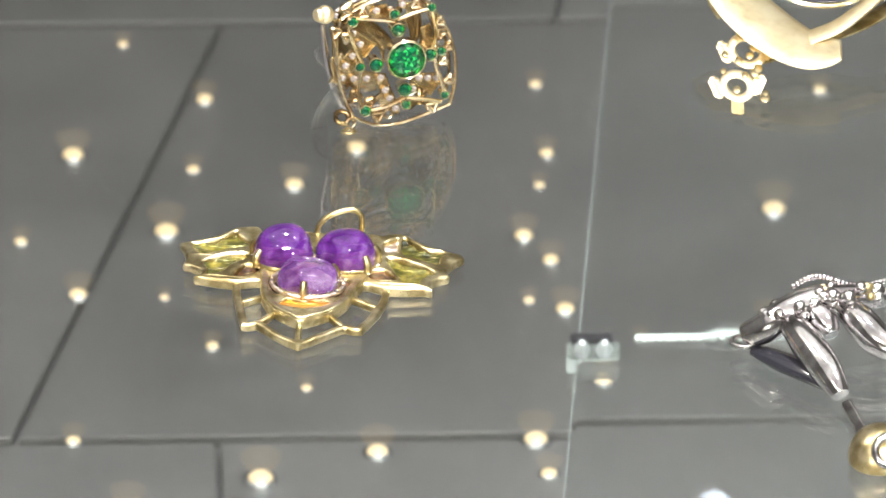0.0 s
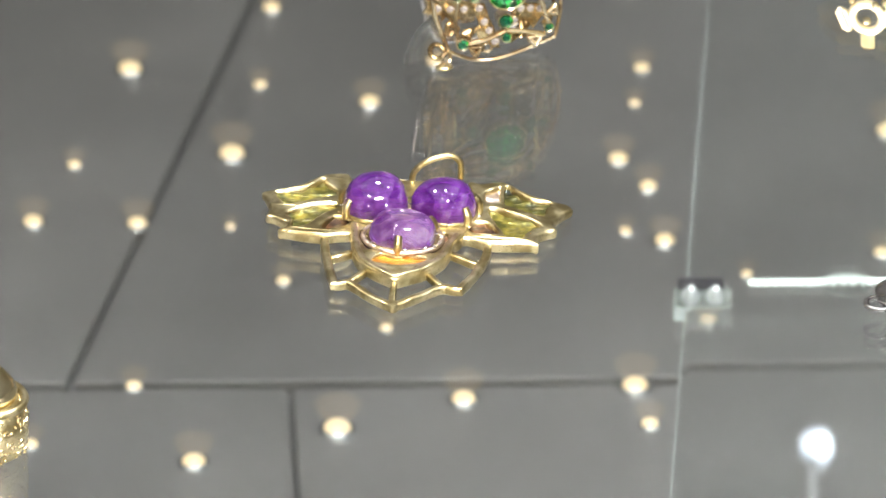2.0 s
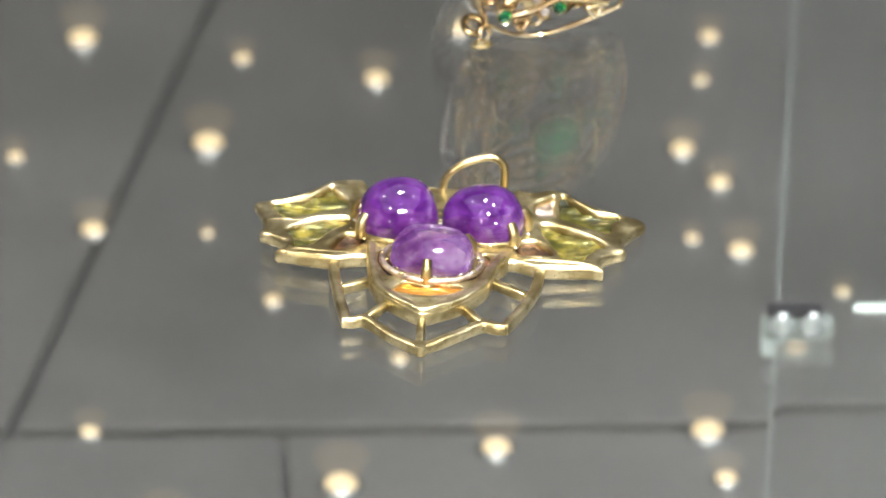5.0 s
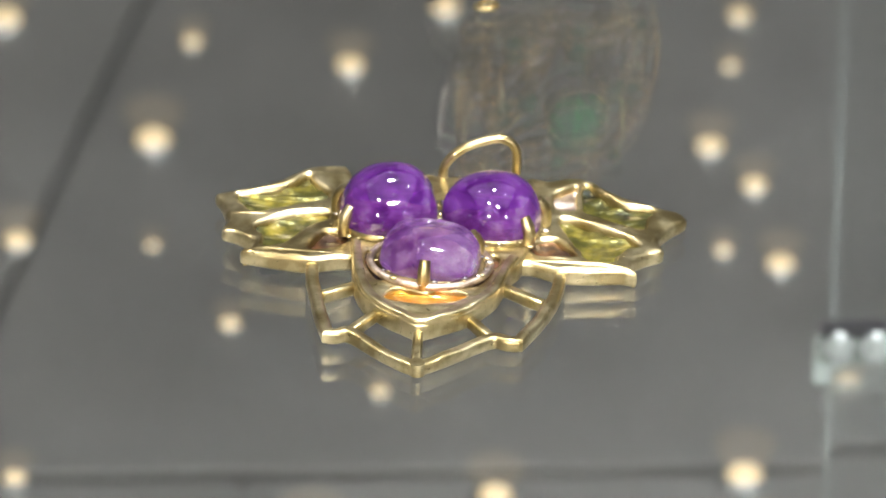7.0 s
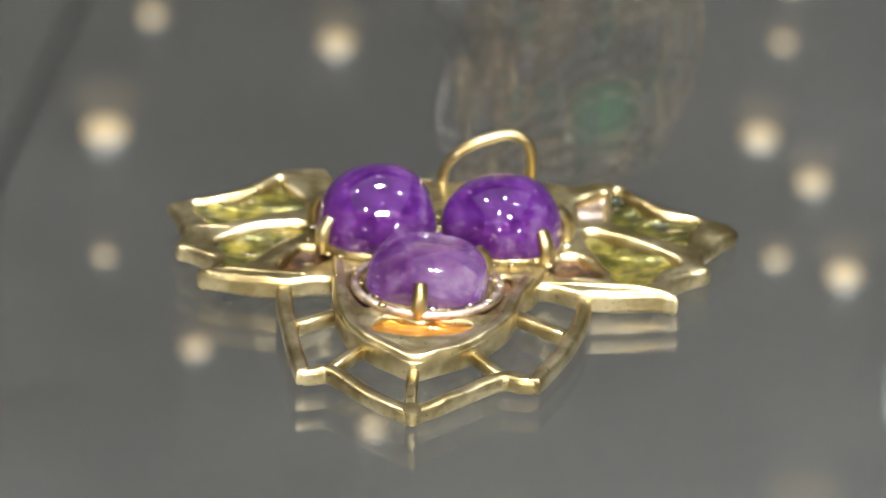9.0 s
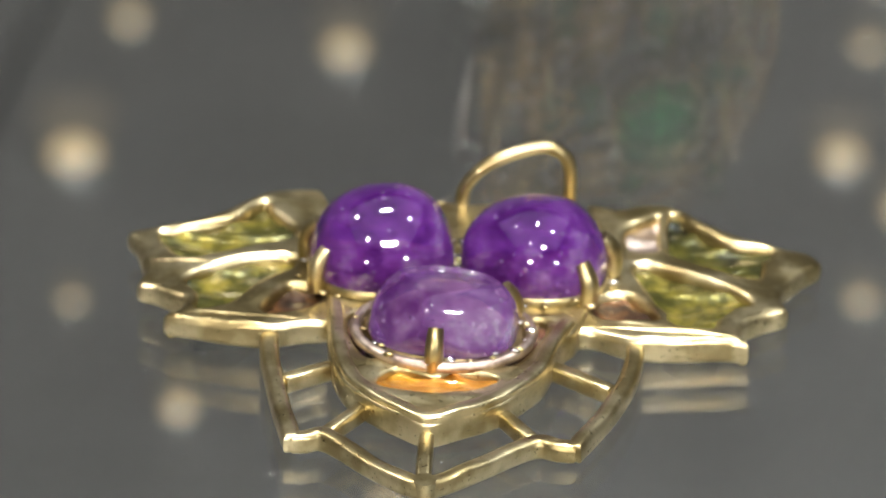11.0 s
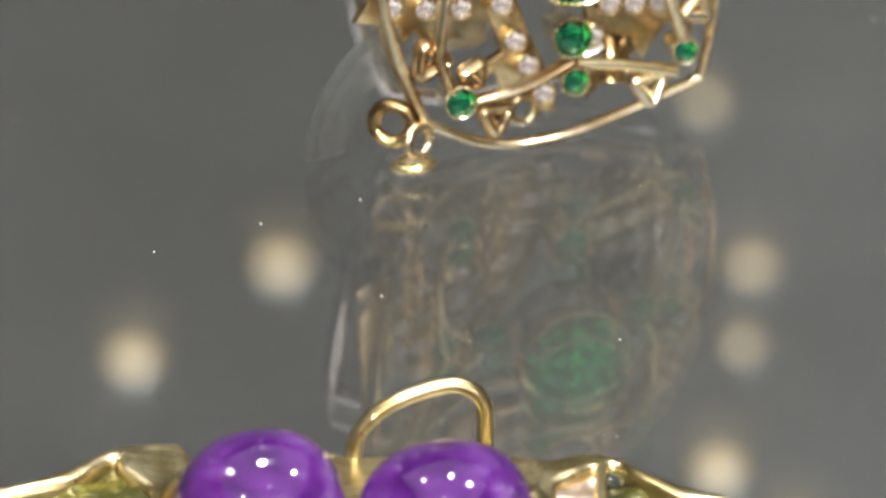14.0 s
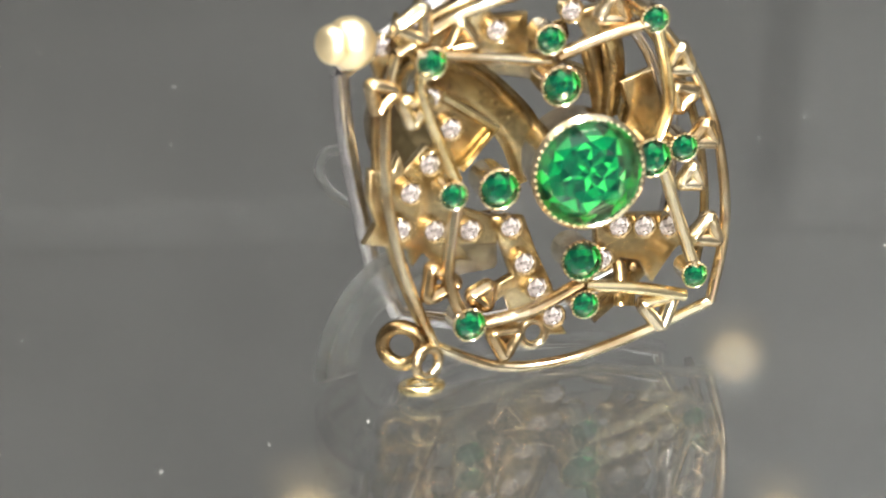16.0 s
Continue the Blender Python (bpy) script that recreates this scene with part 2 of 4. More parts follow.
def smooth_line(points, cyclic=False, steps=6):
    """Points on a Catmull-Rom line through the given ones."""
    p = [Vector(q) for q in points]
    n, out = len(p), []
    for i in range(n if cyclic else n - 1):
        if cyclic:
            a, b, c, d = p[i - 1], p[i], p[(i + 1) % n], p[(i + 2) % n]
        else:
            a, b, c, d = p[max(i - 1, 0)], p[i], p[i + 1], p[min(i + 2, n - 1)]
        for k in range(steps):
            t = k / steps
            out.append(0.5 * ((2 * b) + (c - a) * t + (2 * a - 5 * b + 4 * c - d) * t * t + (3 * b - a - 3 * c + d) * t ** 3))
    if not cyclic:
        out.append(p[-1])
    return out


def tube(points, radius, cyclic=False, steps=6, sides=8, flat=1.0, taper=None, curved=True):
    """A swept wire; radius in mm, flat squashes it, taper gives the radius along it."""
    line = smooth_line(points, cyclic, steps) if curved else [Vector(q) for q in points]
    bm = bmesh.new()
    n, rings, side = len(line), [], None
    for i, q in enumerate(line):
        if cyclic:
            d = (line[(i + 1) % n] - line[i - 1]).normalized()
        else:
            d = (line[min(i + 1, n - 1)] - line[max(i - 1, 0)]).normalized()
        if side is None:
            side = d.orthogonal().normalized() if abs(d.z) > 0.9 else d.cross(Vector((0, 0, 1))).normalized()
        side = (side - d * side.dot(d)).normalized()
        up = side.cross(d)
        r = radius * (taper(i / max(n - 1, 1)) if taper else 1.0)
        rings.append([bm.verts.new((q + side * math.cos(k * math.tau / sides) * r + up * math.sin(k * math.tau / sides) * r * flat) * MM) for k in range(sides)])
    for i in range(n if cyclic else n - 1):
        a, b = rings[i], rings[(i + 1) % n]
        for k in range(sides):
            bm.faces.new((a[k], a[(k + 1) % sides], b[(k + 1) % sides], b[k]))
    if not cyclic:
        bm.faces.new(rings[0][::-1])
        bm.faces.new(rings[-1])
    bmesh.ops.recalc_face_normals(bm, faces=bm.faces[:])
    return bm


def lathe(profile, segments=32, ripple=0.0, squash=1.0):
    """Turns (radius, height) pairs round z; ripple raises every second point of the rim."""
    bm = bmesh.new()
    rings = []
    top = max(h for _, h in profile)
    for r, h in profile:
        ring = []
        for k in range(segments):
            a = k * math.tau / segments
            lift = ripple if ripple and h > top - 0.25 and k % 2 else 0.0
            ring.append(bm.verts.new((math.cos(a) * (r + lift) * MM, math.sin(a) * (r + lift) * squash * MM, (h + lift) * MM)))
        rings.append(ring)
    for a, b in zip(rings, rings[1:]):
        for k in range(segments):
            bm.faces.new((a[k], a[(k + 1) % segments], b[(k + 1) % segments], b[k]))
    if profile[0][0] > 1e-6:
        bm.faces.new(rings[0][::-1])
    bmesh.ops.remove_doubles(bm, verts=bm.verts[:], dist=1e-6)
    bmesh.ops.recalc_face_normals(bm, faces=bm.faces[:])
    return bm


def sheet(loops, low, high, bevel=0.25, steps=5, smooth=True):
    """A plate with rounded edges from an outline and holes, between two heights."""
    cu = bpy.data.curves.new("outline", "CURVE")
    cu.dimensions, cu.fill_mode = "2D", "BOTH"
    for loop in loops:
        line = smooth_line([(x, y, 0) for x, y in loop], True, steps) if smooth else [Vector((x, y, 0)) for x, y in loop]
        sp = cu.splines.new("POLY")
        sp.points.add(len(line) - 1)
        for p, q in zip(sp.points, line):
            p.co = (q.x, q.y, 0, 1)
        sp.use_cyclic_u = True
    half = (high - low) / 2
    cu.extrude, cu.bevel_depth, cu.bevel_resolution, cu.offset = half - bevel, bevel, 2, -bevel
    ob = new("outline", cu)
    me = bpy.data.meshes.new_from_object(ob.evaluated_get(bpy.context.evaluated_depsgraph_get()))
    bpy.data.objects.remove(ob)
    bpy.data.curves.remove(cu)
    me.materials.clear()
    bm = bmesh.new()
    bm.from_mesh(me)
    bmesh.ops.remove_doubles(bm, verts=bm.verts[:], dist=0.004)
    bm.to_mesh(me)
    bm.free()
    me.transform(Matrix.Diagonal((MM, MM, MM, 1)) @ Matrix.Translation((0, 0, (low + high) / 2)))
    return me


def strip(points, width, low, high, bevel=0.2, steps=5, curved=True):
    """A flat bar of the given width along a line in the plane."""
    line = smooth_line([(x, y, 0) for x, y in points], False, steps) if curved else [Vector((x, y, 0)) for x, y in points]
    left, right = [], []
    for i, q in enumerate(line):
        d = (line[min(i + 1, len(line) - 1)] - line[max(i - 1, 0)]).normalized()
        o = Vector((-d.y, d.x, 0)) * width / 2
        left.append((q + o).xy[:])
        right.append((q - o).xy[:])
    return sheet([left + right[::-1]], low, high, bevel, smooth=False)


def gem_mesh(name, sides, rows, uneven=0.0):
    """A cut stone of radius 1 mm from rows of (radius, height), every second row turned by half a facet."""
    bm = bmesh.new()
    rings = [[bm.verts.new((math.cos((k + 0.5 * (i % 2)) * math.tau / sides) * r * MM, math.sin((k + 0.5 * (i % 2)) * math.tau / sides) * r * MM, h * MM)) for k in range(sides)] for i, (r, h) in enumerate(rows)]
    rnd = random.Random(sides)
    for ring_of in rings[:-2]:
        for v in ring_of:
            v.co.x += rnd.uniform(-uneven, uneven) * MM
            v.co.y += rnd.uniform(-uneven, uneven) * MM
            v.co.z += rnd.uniform(-uneven, uneven) * 0.25 * MM
    top, culet = bm.verts.new((0, 0, (rows[0][1] + 0.004) * MM)), bm.verts.new((0, 0, -0.8 * MM))
    for k in range(sides):
        bm.faces.new((top, rings[0][k], rings[0][(k + 1) % sides]))
        bm.faces.new((culet, rings[-1][(k + 1) % sides], rings[-1][k]))
    for i, (a, b) in enumerate(zip(rings, rings[1:])):
        for k in range(sides):
            j = (k + 1) % sides
            if i % 2 == 0:
                bm.faces.new((a[k], b[k], a[j]))
                bm.faces.new((a[j], b[k], b[j]))
            else:
                bm.faces.new((a[k], b[j], a[j]))
                bm.faces.new((a[k], b[k], b[j]))
    bmesh.ops.recalc_face_normals(bm, faces=bm.faces[:])
    bmesh.ops.split_edges(bm, edges=bm.edges[:])
    me = bpy.data.meshes.new(name)
    bm.to_mesh(me)
    bm.free()
    return me

# ---- the room ----
FLOOR = -150.0


def panel(name, lo, hi, material, label):
    return tagged(part(name, box(lo, hi), material, None, label, False), kind="structure")


floor = panel("floor", (-2500, -3700, FLOOR - 40), (2500, 2500, FLOOR - 3), GROUT, "dark grout bed under grey stone slabs")
panel("wall_north", (-2500, 2500, FLOOR - 40), (2500, 2600, 2400), WALL, "plain grey painted showroom wall")
panel("wall_south", (-2500, -3800, FLOOR - 40), (2500, -3700, 2400), WALL, "plain grey painted showroom wall")
panel("wall_east", (2500, -3800, FLOOR - 40), (2600, 2600, 2400), WALL, "plain grey painted showroom wall")
panel("wall_west", (-2600, -3800, FLOOR - 40), (-2500, 2600, 2400), WALL, "plain grey painted showroom wall")
panel("ceiling", (-2600, -3800, 2400), (2600, 2600, 2500), CEILING, "plain white painted showroom ceiling")

shelf = tagged(part("glass_shelf", box((-420, -260, -3), (420, 190, 0), 0.4), SHELF_GLASS, None, "clear polished glass display shelf carrying the jewels", False), category="shelf")
shelf.visible_shadow = False
part("polished_edge", box((-420, 190.1, -2.6), (420, 190.5, -0.4), 0.1), plain("ground_shelf_edge", (0.20, 0.23, 0.23), 0.3), shelf, "pale ground glass edge")
low_shelf = tagged(part("lower_glass_shelf", box((0, -260, -6), (360, 440, 0), 0.8), LOW_GLASS, None, "clear glass shelf held by a small metal clamp", False), category="shelf")
low_shelf.matrix_world = pose(0.0535, 0.1200, -0.0900, 0, 0, -5.2)
low_shelf.visible_shadow = False
part("polished_edge", box((-0.4, -260, -1.2), (-0.1, 440, -0.4), 0.1), plain("ground_glass_edge", (0.10, 0.115, 0.115), 0.3), low_shelf, "pale ground glass edge")

# ---- pendant ----
pendant = thing("pendant", pose(0.0008, 0, 0.0002, 0, 1.2, -8.5), "worn gold bat-wing pendant with three purple cabochons on glass", "pendant")
# outlines in the plan, hand-made and not quite alike on the two sides
WING_A = [(-11.8, 5.1), (-13.3, 5.1), (-15.3, 4.8), (-16.7, 3.9), (-19.0, 1.4), (-20.9, 0.1), (-23.3, -0.7), (-25.6, -1.8), (-24.8, -3.7), (-24.1, -6.0), (-23.8, -7.5), (-24.1, -9.6), (-22.7, -10.2), (-21.2, -11.2), (-20.3, -11.9), (-20.6, -13.2), (-21.6, -14.2), (-19.0, -14.8), (-16.4, -15.2), (-13.9, -15.2), (-11.5, -14.3), (-9.1, -13.2), (-9.1, -8.4), (-9.4, -4.3), (-10.8, 1.7)]
WING_B = [(7.8, 6.4), (10.2, 5.9), (12.1, 6.7), (14.2, 6.7), (17.0, 4.3), (19.6, 3.0), (22.2, 2.5), (24.3, 2.0), (25.1, 0.7), (23.9, -1.3), (22.8, -3.5), (22.7, -5.1), (23.3, -6.7), (21.8, -8.0), (20.5, -9.5), (20.4, -11.0), (21.0, -12.5), (19.4, -12.4), (15.7, -13.1), (12.7, -13.1), (10.0, -12.1), (8.1, -11.7), (8.5, -6.7), (9.3, -2.5), (8.7, 2.6)]
CELLS_A = [
    (OLIVE, "olive green enamel, nearly black at its inner end", [(-23.2, -1.9), (-21.7, -1.4), (-18.3, 0.2), (-16.1, 2.8), (-15.4, 1.8), (-14.3, 0.5), (-13.4, -0.4), (-13.7, -2.0), (-15.9, -3.3), (-18.7, -4.7), (-20.9, -5.6), (-22.2, -4.0)]),
    (OLIVE, "yellow olive enamel", [(-20.5, -8.5), (-18.5, -6.7), (-16.1, -5.4), (-13.4, -4.9), (-13.0, -6.0), (-14.8, -7.8), (-16.0, -10.1), (-17.3, -12.3), (-19.4, -12.9), (-19.5, -10.6)]),
    (UMBER, "dark brown enamel", [(-14.4, -12.6), (-13.6, -10.3), (-12.6, -8.9), (-10.6, -9.1), (-10.2, -9.8), (-11.2, -11.4), (-12.7, -12.4)]),
]
CELLS_B = [
    (BARE, "bare crusted cell whose enamel is lost", [(11.1, 2.8), (12.4, 4.3), (13.3, 4.9), (13.3, 2.6), (13.7, 0.3), (12.6, -0.4), (11.5, 0.2)]),
    (OLIVE, "yellow olive enamel", [(14.0, 5.0), (14.6, 5.4), (16.0, 3.8), (18.7, 1.9), (21.9, 1.5), (21.4, 0.0), (21.1, -2.4), (18.6, -2.0), (14.9, -0.5), (14.2, 2.2)]),
    (OLIVE, "olive green enamel", [(12.1, -2.8), (13.1, -2.2), (16.2, -3.5), (19.4, -4.7), (21.1, -6.3), (19.8, -7.3), (18.9, -8.9), (18.5, -10.6), (16.0, -10.7), (14.6, -8.5), (13.4, -5.6)]),
    (UMBER, "dark brown enamel, chipped", [(9.4, -8.5), (10.2, -7.0), (12.0, -6.6), (13.6, -8.5), (14.5, -10.0), (12.4, -10.4), (10.4, -10.2)]),
]


def arch(me, amount):
    """Rolls the plate's surface gently and leaves hammer marks on its upper side."""
    for v in me.vertices:
        if v.co.z < 0.0009:
            continue
        u, w = abs(v.co.x) / MM, v.co.y / MM
        lift = amount * (math.cos((u - 15) * 0.2) - 0.45) + 0.2 * amount * math.sin(w * 0.9 + u * 0.3)
        v.co.z += (lift + 0.16 * noise.noise(v.co * 420)) * MM
        v.co.x += 0.1 * noise.noise(v.co * 500 + Vector((7, 0, 0))) * MM
        v.co.y += 0.1 * noise.noise(v.co * 500 + Vector((0, 9, 0))) * MM
    return me


def dish(me, depth, outline):
    """Sinks the middle of an enamel cell, which stands higher along its rim."""
    cx, cy = sum(p[0] for p in outline) / len(outline), sum(p[1] for p in outline) / len(outline)
    bm = bmesh.new()
    bm.from_mesh(me)
    bmesh.ops.triangulate(bm, faces=bm.faces[:])
    bmesh.ops.subdivide_edges(bm, edges=[e for e in bm.edges if e.calc_length() > 0.8 * MM], cuts=2, use_grid_fill=True)
    for v in bm.verts:
        x, y = v.co.x / MM, v.co.y / MM
        edge = min((Vector((x, y)) - Vector(p)).length for p in outline)
        v.co.z += (-depth * min(1.0, edge / 2.4) + 0.3 * noise.noise(v.co * 600)) * MM if v.co.z > 0.001 else 0
    bm.to_mesh(me)
    bm.free()
    return me


for edge, cells in ((WING_A, CELLS_A), ([(x + 0.05 * max(0, x - 13), y) for x, y in WING_B], CELLS_B)):
    wing = part_mesh("wing", arch(sheet([edge] + [c[2] for c in cells], 0.15, 2.15, 0.56, 7), 0.45), BRASS, pendant)
    for material, label, cell in cells:
        part_mesh("enamel_cell", dish(sheet([cell], 0.4, 1.7, 0.05), 0.6, cell), material, wing, label)

SHIELD = [(-9.3, -15.7), (-8.6, -19.7), (-7.2, -23.0), (-5.1, -25.2), (-3.0, -26.7), (-0.8, -27.8), (1.5, -26.4), (4.3, -24.1), (6.0, -21.5), (7.0, -19.3), (7.9, -14.7), (8.8, -12.7), (9.5, -6.7), (8.8, 1.3), (7.3, 5.0), (3.1, 5.4), (-1.2, 4.6), (-5.9, 4.6), (-9.8, 3.2), (-10.5, -3.6), (-10.0, -9.7)]
AMBER_CELL = [(-5.1, -22.2), (-3.7, -20.3), (-0.9, -20.7), (0.5, -20.0), (3.6, -20.5), (2.8, -21.8), (0.1, -22.9), (-2.9, -23.0)]
BROWN_CELLS = [
    [(-8.1, -13.2), (-6.8, -12.1), (-7.0, -13.6), (-6.4, -15.5), (-5.2, -18.0), (-5.9, -19.0), (-6.9, -17.9), (-7.8, -15.6)],
    [(4.0, -18.4), (5.0, -15.2), (5.0, -12.7), (5.7, -11.8), (6.4, -12.4), (6.3, -14.3), (5.4, -16.9), (4.7, -18.3)],
]
shield = part_mesh("shield", arch(sheet([SHIELD, AMBER_CELL] + BROWN_CELLS, 0.3, 2.6, 0.3, 6), 0.1), BRASS, pendant)
part_mesh("enamel_cell", dish(sheet([AMBER_CELL], 0.6, 2.2, 0.05), 0.5, AMBER_CELL), AMBER, shield, "glowing amber enamel")
for cell in BROWN_CELLS:
    part_mesh("enamel_cell", dish(sheet([cell], 0.6, 2.1, 0.05), 0.4, cell), UMBER, shield, "dark brown enamel")

RIDGE = [(-9.2, -11.5), (-8.6, -15.6), (-7.9, -19.4), (-6.6, -22.5), (-4.8, -24.5), (-2.8, -26.0), (-0.8, -27.1), (1.3, -25.8), (3.9, -23.5), (5.5, -21.1), (6.5, -18.9), (7.3, -14.6), (8.1, -12.2)]
part_mesh("shield_ridge", arch(strip(RIDGE, 1.15, 1.6, 3.05, 0.3, 5), 0.05), BRASS, shield, "raised gold border")
inner = [(-0.9 + math.cos(k * math.tau / 20) * 6.5, -14.8 + math.sin(k * math.tau / 20) * 5.3, 2.75) for k in range(20)]
part("inner_ring", tube(inner, 0.45, cyclic=True, steps=3, sides=8), BARE, shield, "greyish worn ring round the front stone")

RIMS = [
    [(12.6, -12.6), (12.6, -15.6), (12.2, -19.0), (11.1, -23.4), (9.5, -28.0)],
    [(9.7, -27.6), (8.4, -27.6), (7.2, -27.3), (5.8, -28.2), (3.1, -31.2), (1.2, -33.2), (-0.3, -34.4)],
    [(-13.2, -14.2), (-12.9, -17.6), (-12.2, -20.8), (-11.2, -25.3), (-10.0, -29.6)],
    [(-10.2, -29.1), (-9.3, -29.0), (-8.3, -28.5), (-7.1, -29.1), (-4.3, -31.8), (-1.6, -33.9), (-0.3, -34.4)],
]
BARS = [((-12.0, -21.1), (-8.4, -18.4)), ((-8.3, -28.4), (-5.6, -23.6)), ((-0.9, -26.4), (-0.5, -33.9)), ((12.0, -19.3), (7.0, -16.2)), ((6.9, -27.1), (4.2, -23.4))]
for line in RIMS:
    line = [(x * 1.04, y) for x, y in line]
    part_mesh("web_rim", arch(strip(line, 1.4, 0.1, 1.75, 0.48, 5), 0.05), BRASS, pendant)
for a, b in BARS:
    part_mesh("web_bar", strip([a, b], 1.15, 0.25, 1.7, 0.42, curved=False), BRASS, pendant)
part("web_knuckle", tube([(-0.3, -34.3, 0.2), (-0.3, -34.4, 1.72)], 0.85, sides=10), BRASS, pendant)


def cabochon(a, b, h, lump, seed, table=0.0):
    """A polished dome, oval in plan, slightly uneven; table flattens its top."""
    bm = bmesh.new()
    bmesh.ops.create_icosphere(bm, subdivisions=5, radius=1)
    for v in bm.verts:
        d = v.co.copy()
        k = 1 + lump * noise.noise(d * 1.1 + Vector((seed, 2.3, 0)))
        squareness = 1 + 0.05 * abs(math.sin(2 * math.atan2(d.y, d.x)))
        x, y = d.x * a * k * squareness, d.y * b * k * squareness
        z = (d.z ** 0.92 if d.z > 0 else d.z * 0.25) * h * k if d.z > 0 else d.z * 1.1
        if table and z > h * (1 - table):
            z = h * (1 - table) + (z - h * (1 - table)) * 0.25 - 0.10 * y
        q = Vector((x, y, z))
        if table:
            # two worn planes that meet in a soft ridge
            for n, far in ((Vector((0.36, -0.52, 0.77)), 0.80 * h), (Vector((-0.62, -0.34, 0.70)), 0.84 * h)):
                over = q.dot(n.normalized()) - far
                if over > 0:
                    q -= n.normalized() * over * 0.8
        v.co = q * MM
    return bm


STONES = [
    # place, half sizes, height, turn, material, unevenness, flat top, label
    ((-6.3, -6.1, 3.4), (5.4, 4.9, 5.8), 12, PURPLE, 0.05, 0.0, "glossy purple amethyst with pale inclusions"),
    ((4.9, -5.5, 3.4), (5.4, 4.7, 5.6), -10, PURPLE, 0.07, 0.0, "glossy purple amethyst with pale inclusions"),
    ((-0.9, -15.0, 3.3), (5.5, 4.5, 4.4), 0, MAUVE, 0.06, 0.28, "cloudy mauve amethyst with a worn flat top"),
]
PRONGS = [(-140, 165, 62), (-42, 15, 118), (-92, 35)]
for (place, (a, b, h), spin, material, lump, table, label), angles in zip(STONES, PRONGS):
    rim = part("collet", lathe([(0.86 * a, -0.8), (1.03 * a, -0.8), (1.035 * a, -0.25), (1.01 * a, -0.1), (0.96 * a, -0.2)], 40, 0, b / a), BRASS, pendant, "thin gold collet")
    rim.matrix_basis = pose(place[0] * MM, place[1] * MM, place[2] * MM, 0, 0, spin)
    gemstone = part("cabochon", cabochon(a, b, h, lump, place[0], table), material, pendant, label)
    gemstone.matrix_basis = rim.matrix_basis
    for angle in angles:
        c, s = math.cos(math.radians(angle)), math.sin(math.radians(angle))
        foot = [(1.08, -1.0), (1.10, 0.3), (1.05, 1.3), (0.93, 2.2)]
        claw = part("prong", tube([(place[0] + c * a * r, place[1] + s * b * r, place[2] + z) for r, z in foot], 0.66, taper=lambda q: 1.15 - 0.25 * q ** 3, flat=0.85, sides=10), BRASS, pendant)
part("hanging_loop", tube([(-1.4, 4.4, 2.2), (-1.2, 4.7, 3.8), (0.2, 5.2, 5.4), (2.4, 5.6, 6.5), (4.7, 5.9, 7.0), (6.2, 6.0, 6.0), (6.5, 6.0, 4.0), (6.4, 6.0, 2.0)], 0.52, sides=10), BRASS, pendant, "gold wire hanging loop")
rng = random.Random(4)
for k in range(80):
    # solder beads and crumbs round the settings
    place = STONES[k % 3][0]
    a = rng.uniform(0, math.tau)
    r = rng.uniform(5.4, 6.6)
    x, y = place[0] + math.cos(a) * r, place[1] + math.sin(a) * r * 0.88
    size = rng.uniform(0.14, 0.42)
    bm = bmesh.new()
    bmesh.ops.create_icosphere(bm, subdivisions=1, radius=size * MM, matrix=Matrix.Translation((x * MM, y * MM, (3.25 if abs(x) < 9 else 2.7) * MM)) @ Matrix.Diagonal((1.4, 0.9, 0.6, 1)))
    part("solder_bead", bm, SILVER if k % 2 == 0 else BRASS, pendant)

# ---- dust specks lying on the glass ----
rng = random.Random(21)
dust = bmesh.new()
for k in range(260):
    x, y, r = rng.uniform(-75, 110), rng.uniform(-95, 120), rng.uniform(0.04, 0.11)
    bmesh.ops.create_icosphere(dust, subdivisions=1, radius=r * MM, matrix=Matrix.Translation((x * MM, y * MM, r * 0.6 * MM)) @ Matrix.Diagonal((1, rng.uniform(0.6, 2.2), 0.6, 1)))
tagged(part("dust", dust, plain("dust", (0.34, 0.34, 0.33), 0.9), None, "pale dust specks lying on the glass"), category="dust", kind="stuff")

# ---- ring with green stones, standing upright on the glass ----
FACE = Matrix.Translation((0.018, 0.0515, 0.012)) @ Matrix.Rotation(math.radians(18.5), 4, "Z") @ Matrix.Rotation(math.radians(83.5), 4, "X")
ring = thing("cocktail_ring", FACE, "openwork rose gold cocktail ring with green stones and diamonds", "ring")

# bowed outer wires and their darker second row behind
OUTER = [
    [(-12.6, 10.9, 0), (-13.5, 7.0, 0), (-13.6, 1.3, 0), (-12.7, -3.8, 0), (-10.9, -9.0, 0)],
    [(-10.9, -9.0, 0), (-6.6, -11.2, 0), (-2.1, -11.6, 0), (2.8, -10.8, 0), (8.0, -9.5, 0)],
    [(5.2, 9.9, 0), (7.4, 6.4, 0), (8.8, 2.3, 0), (9.3, -2.0, 0), (9.1, -5.4, 0), (8.0, -9.5, 0)],
    [(-12.6, 10.9, 0), (-8.7, 12.5, 0), (-5.0, 13.3, 0), (-1, 13.5, 0), (2.5, 12.4, 0), (5.2, 9.9, 0)],
]
for line in OUTER:
    part("outer_wire", tube(line, 0.36, flat=1.25), ROSE, ring)
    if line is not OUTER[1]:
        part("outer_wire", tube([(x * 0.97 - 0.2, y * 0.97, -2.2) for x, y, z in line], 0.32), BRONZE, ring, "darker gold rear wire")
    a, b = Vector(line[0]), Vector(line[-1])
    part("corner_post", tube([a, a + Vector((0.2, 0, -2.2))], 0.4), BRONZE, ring)

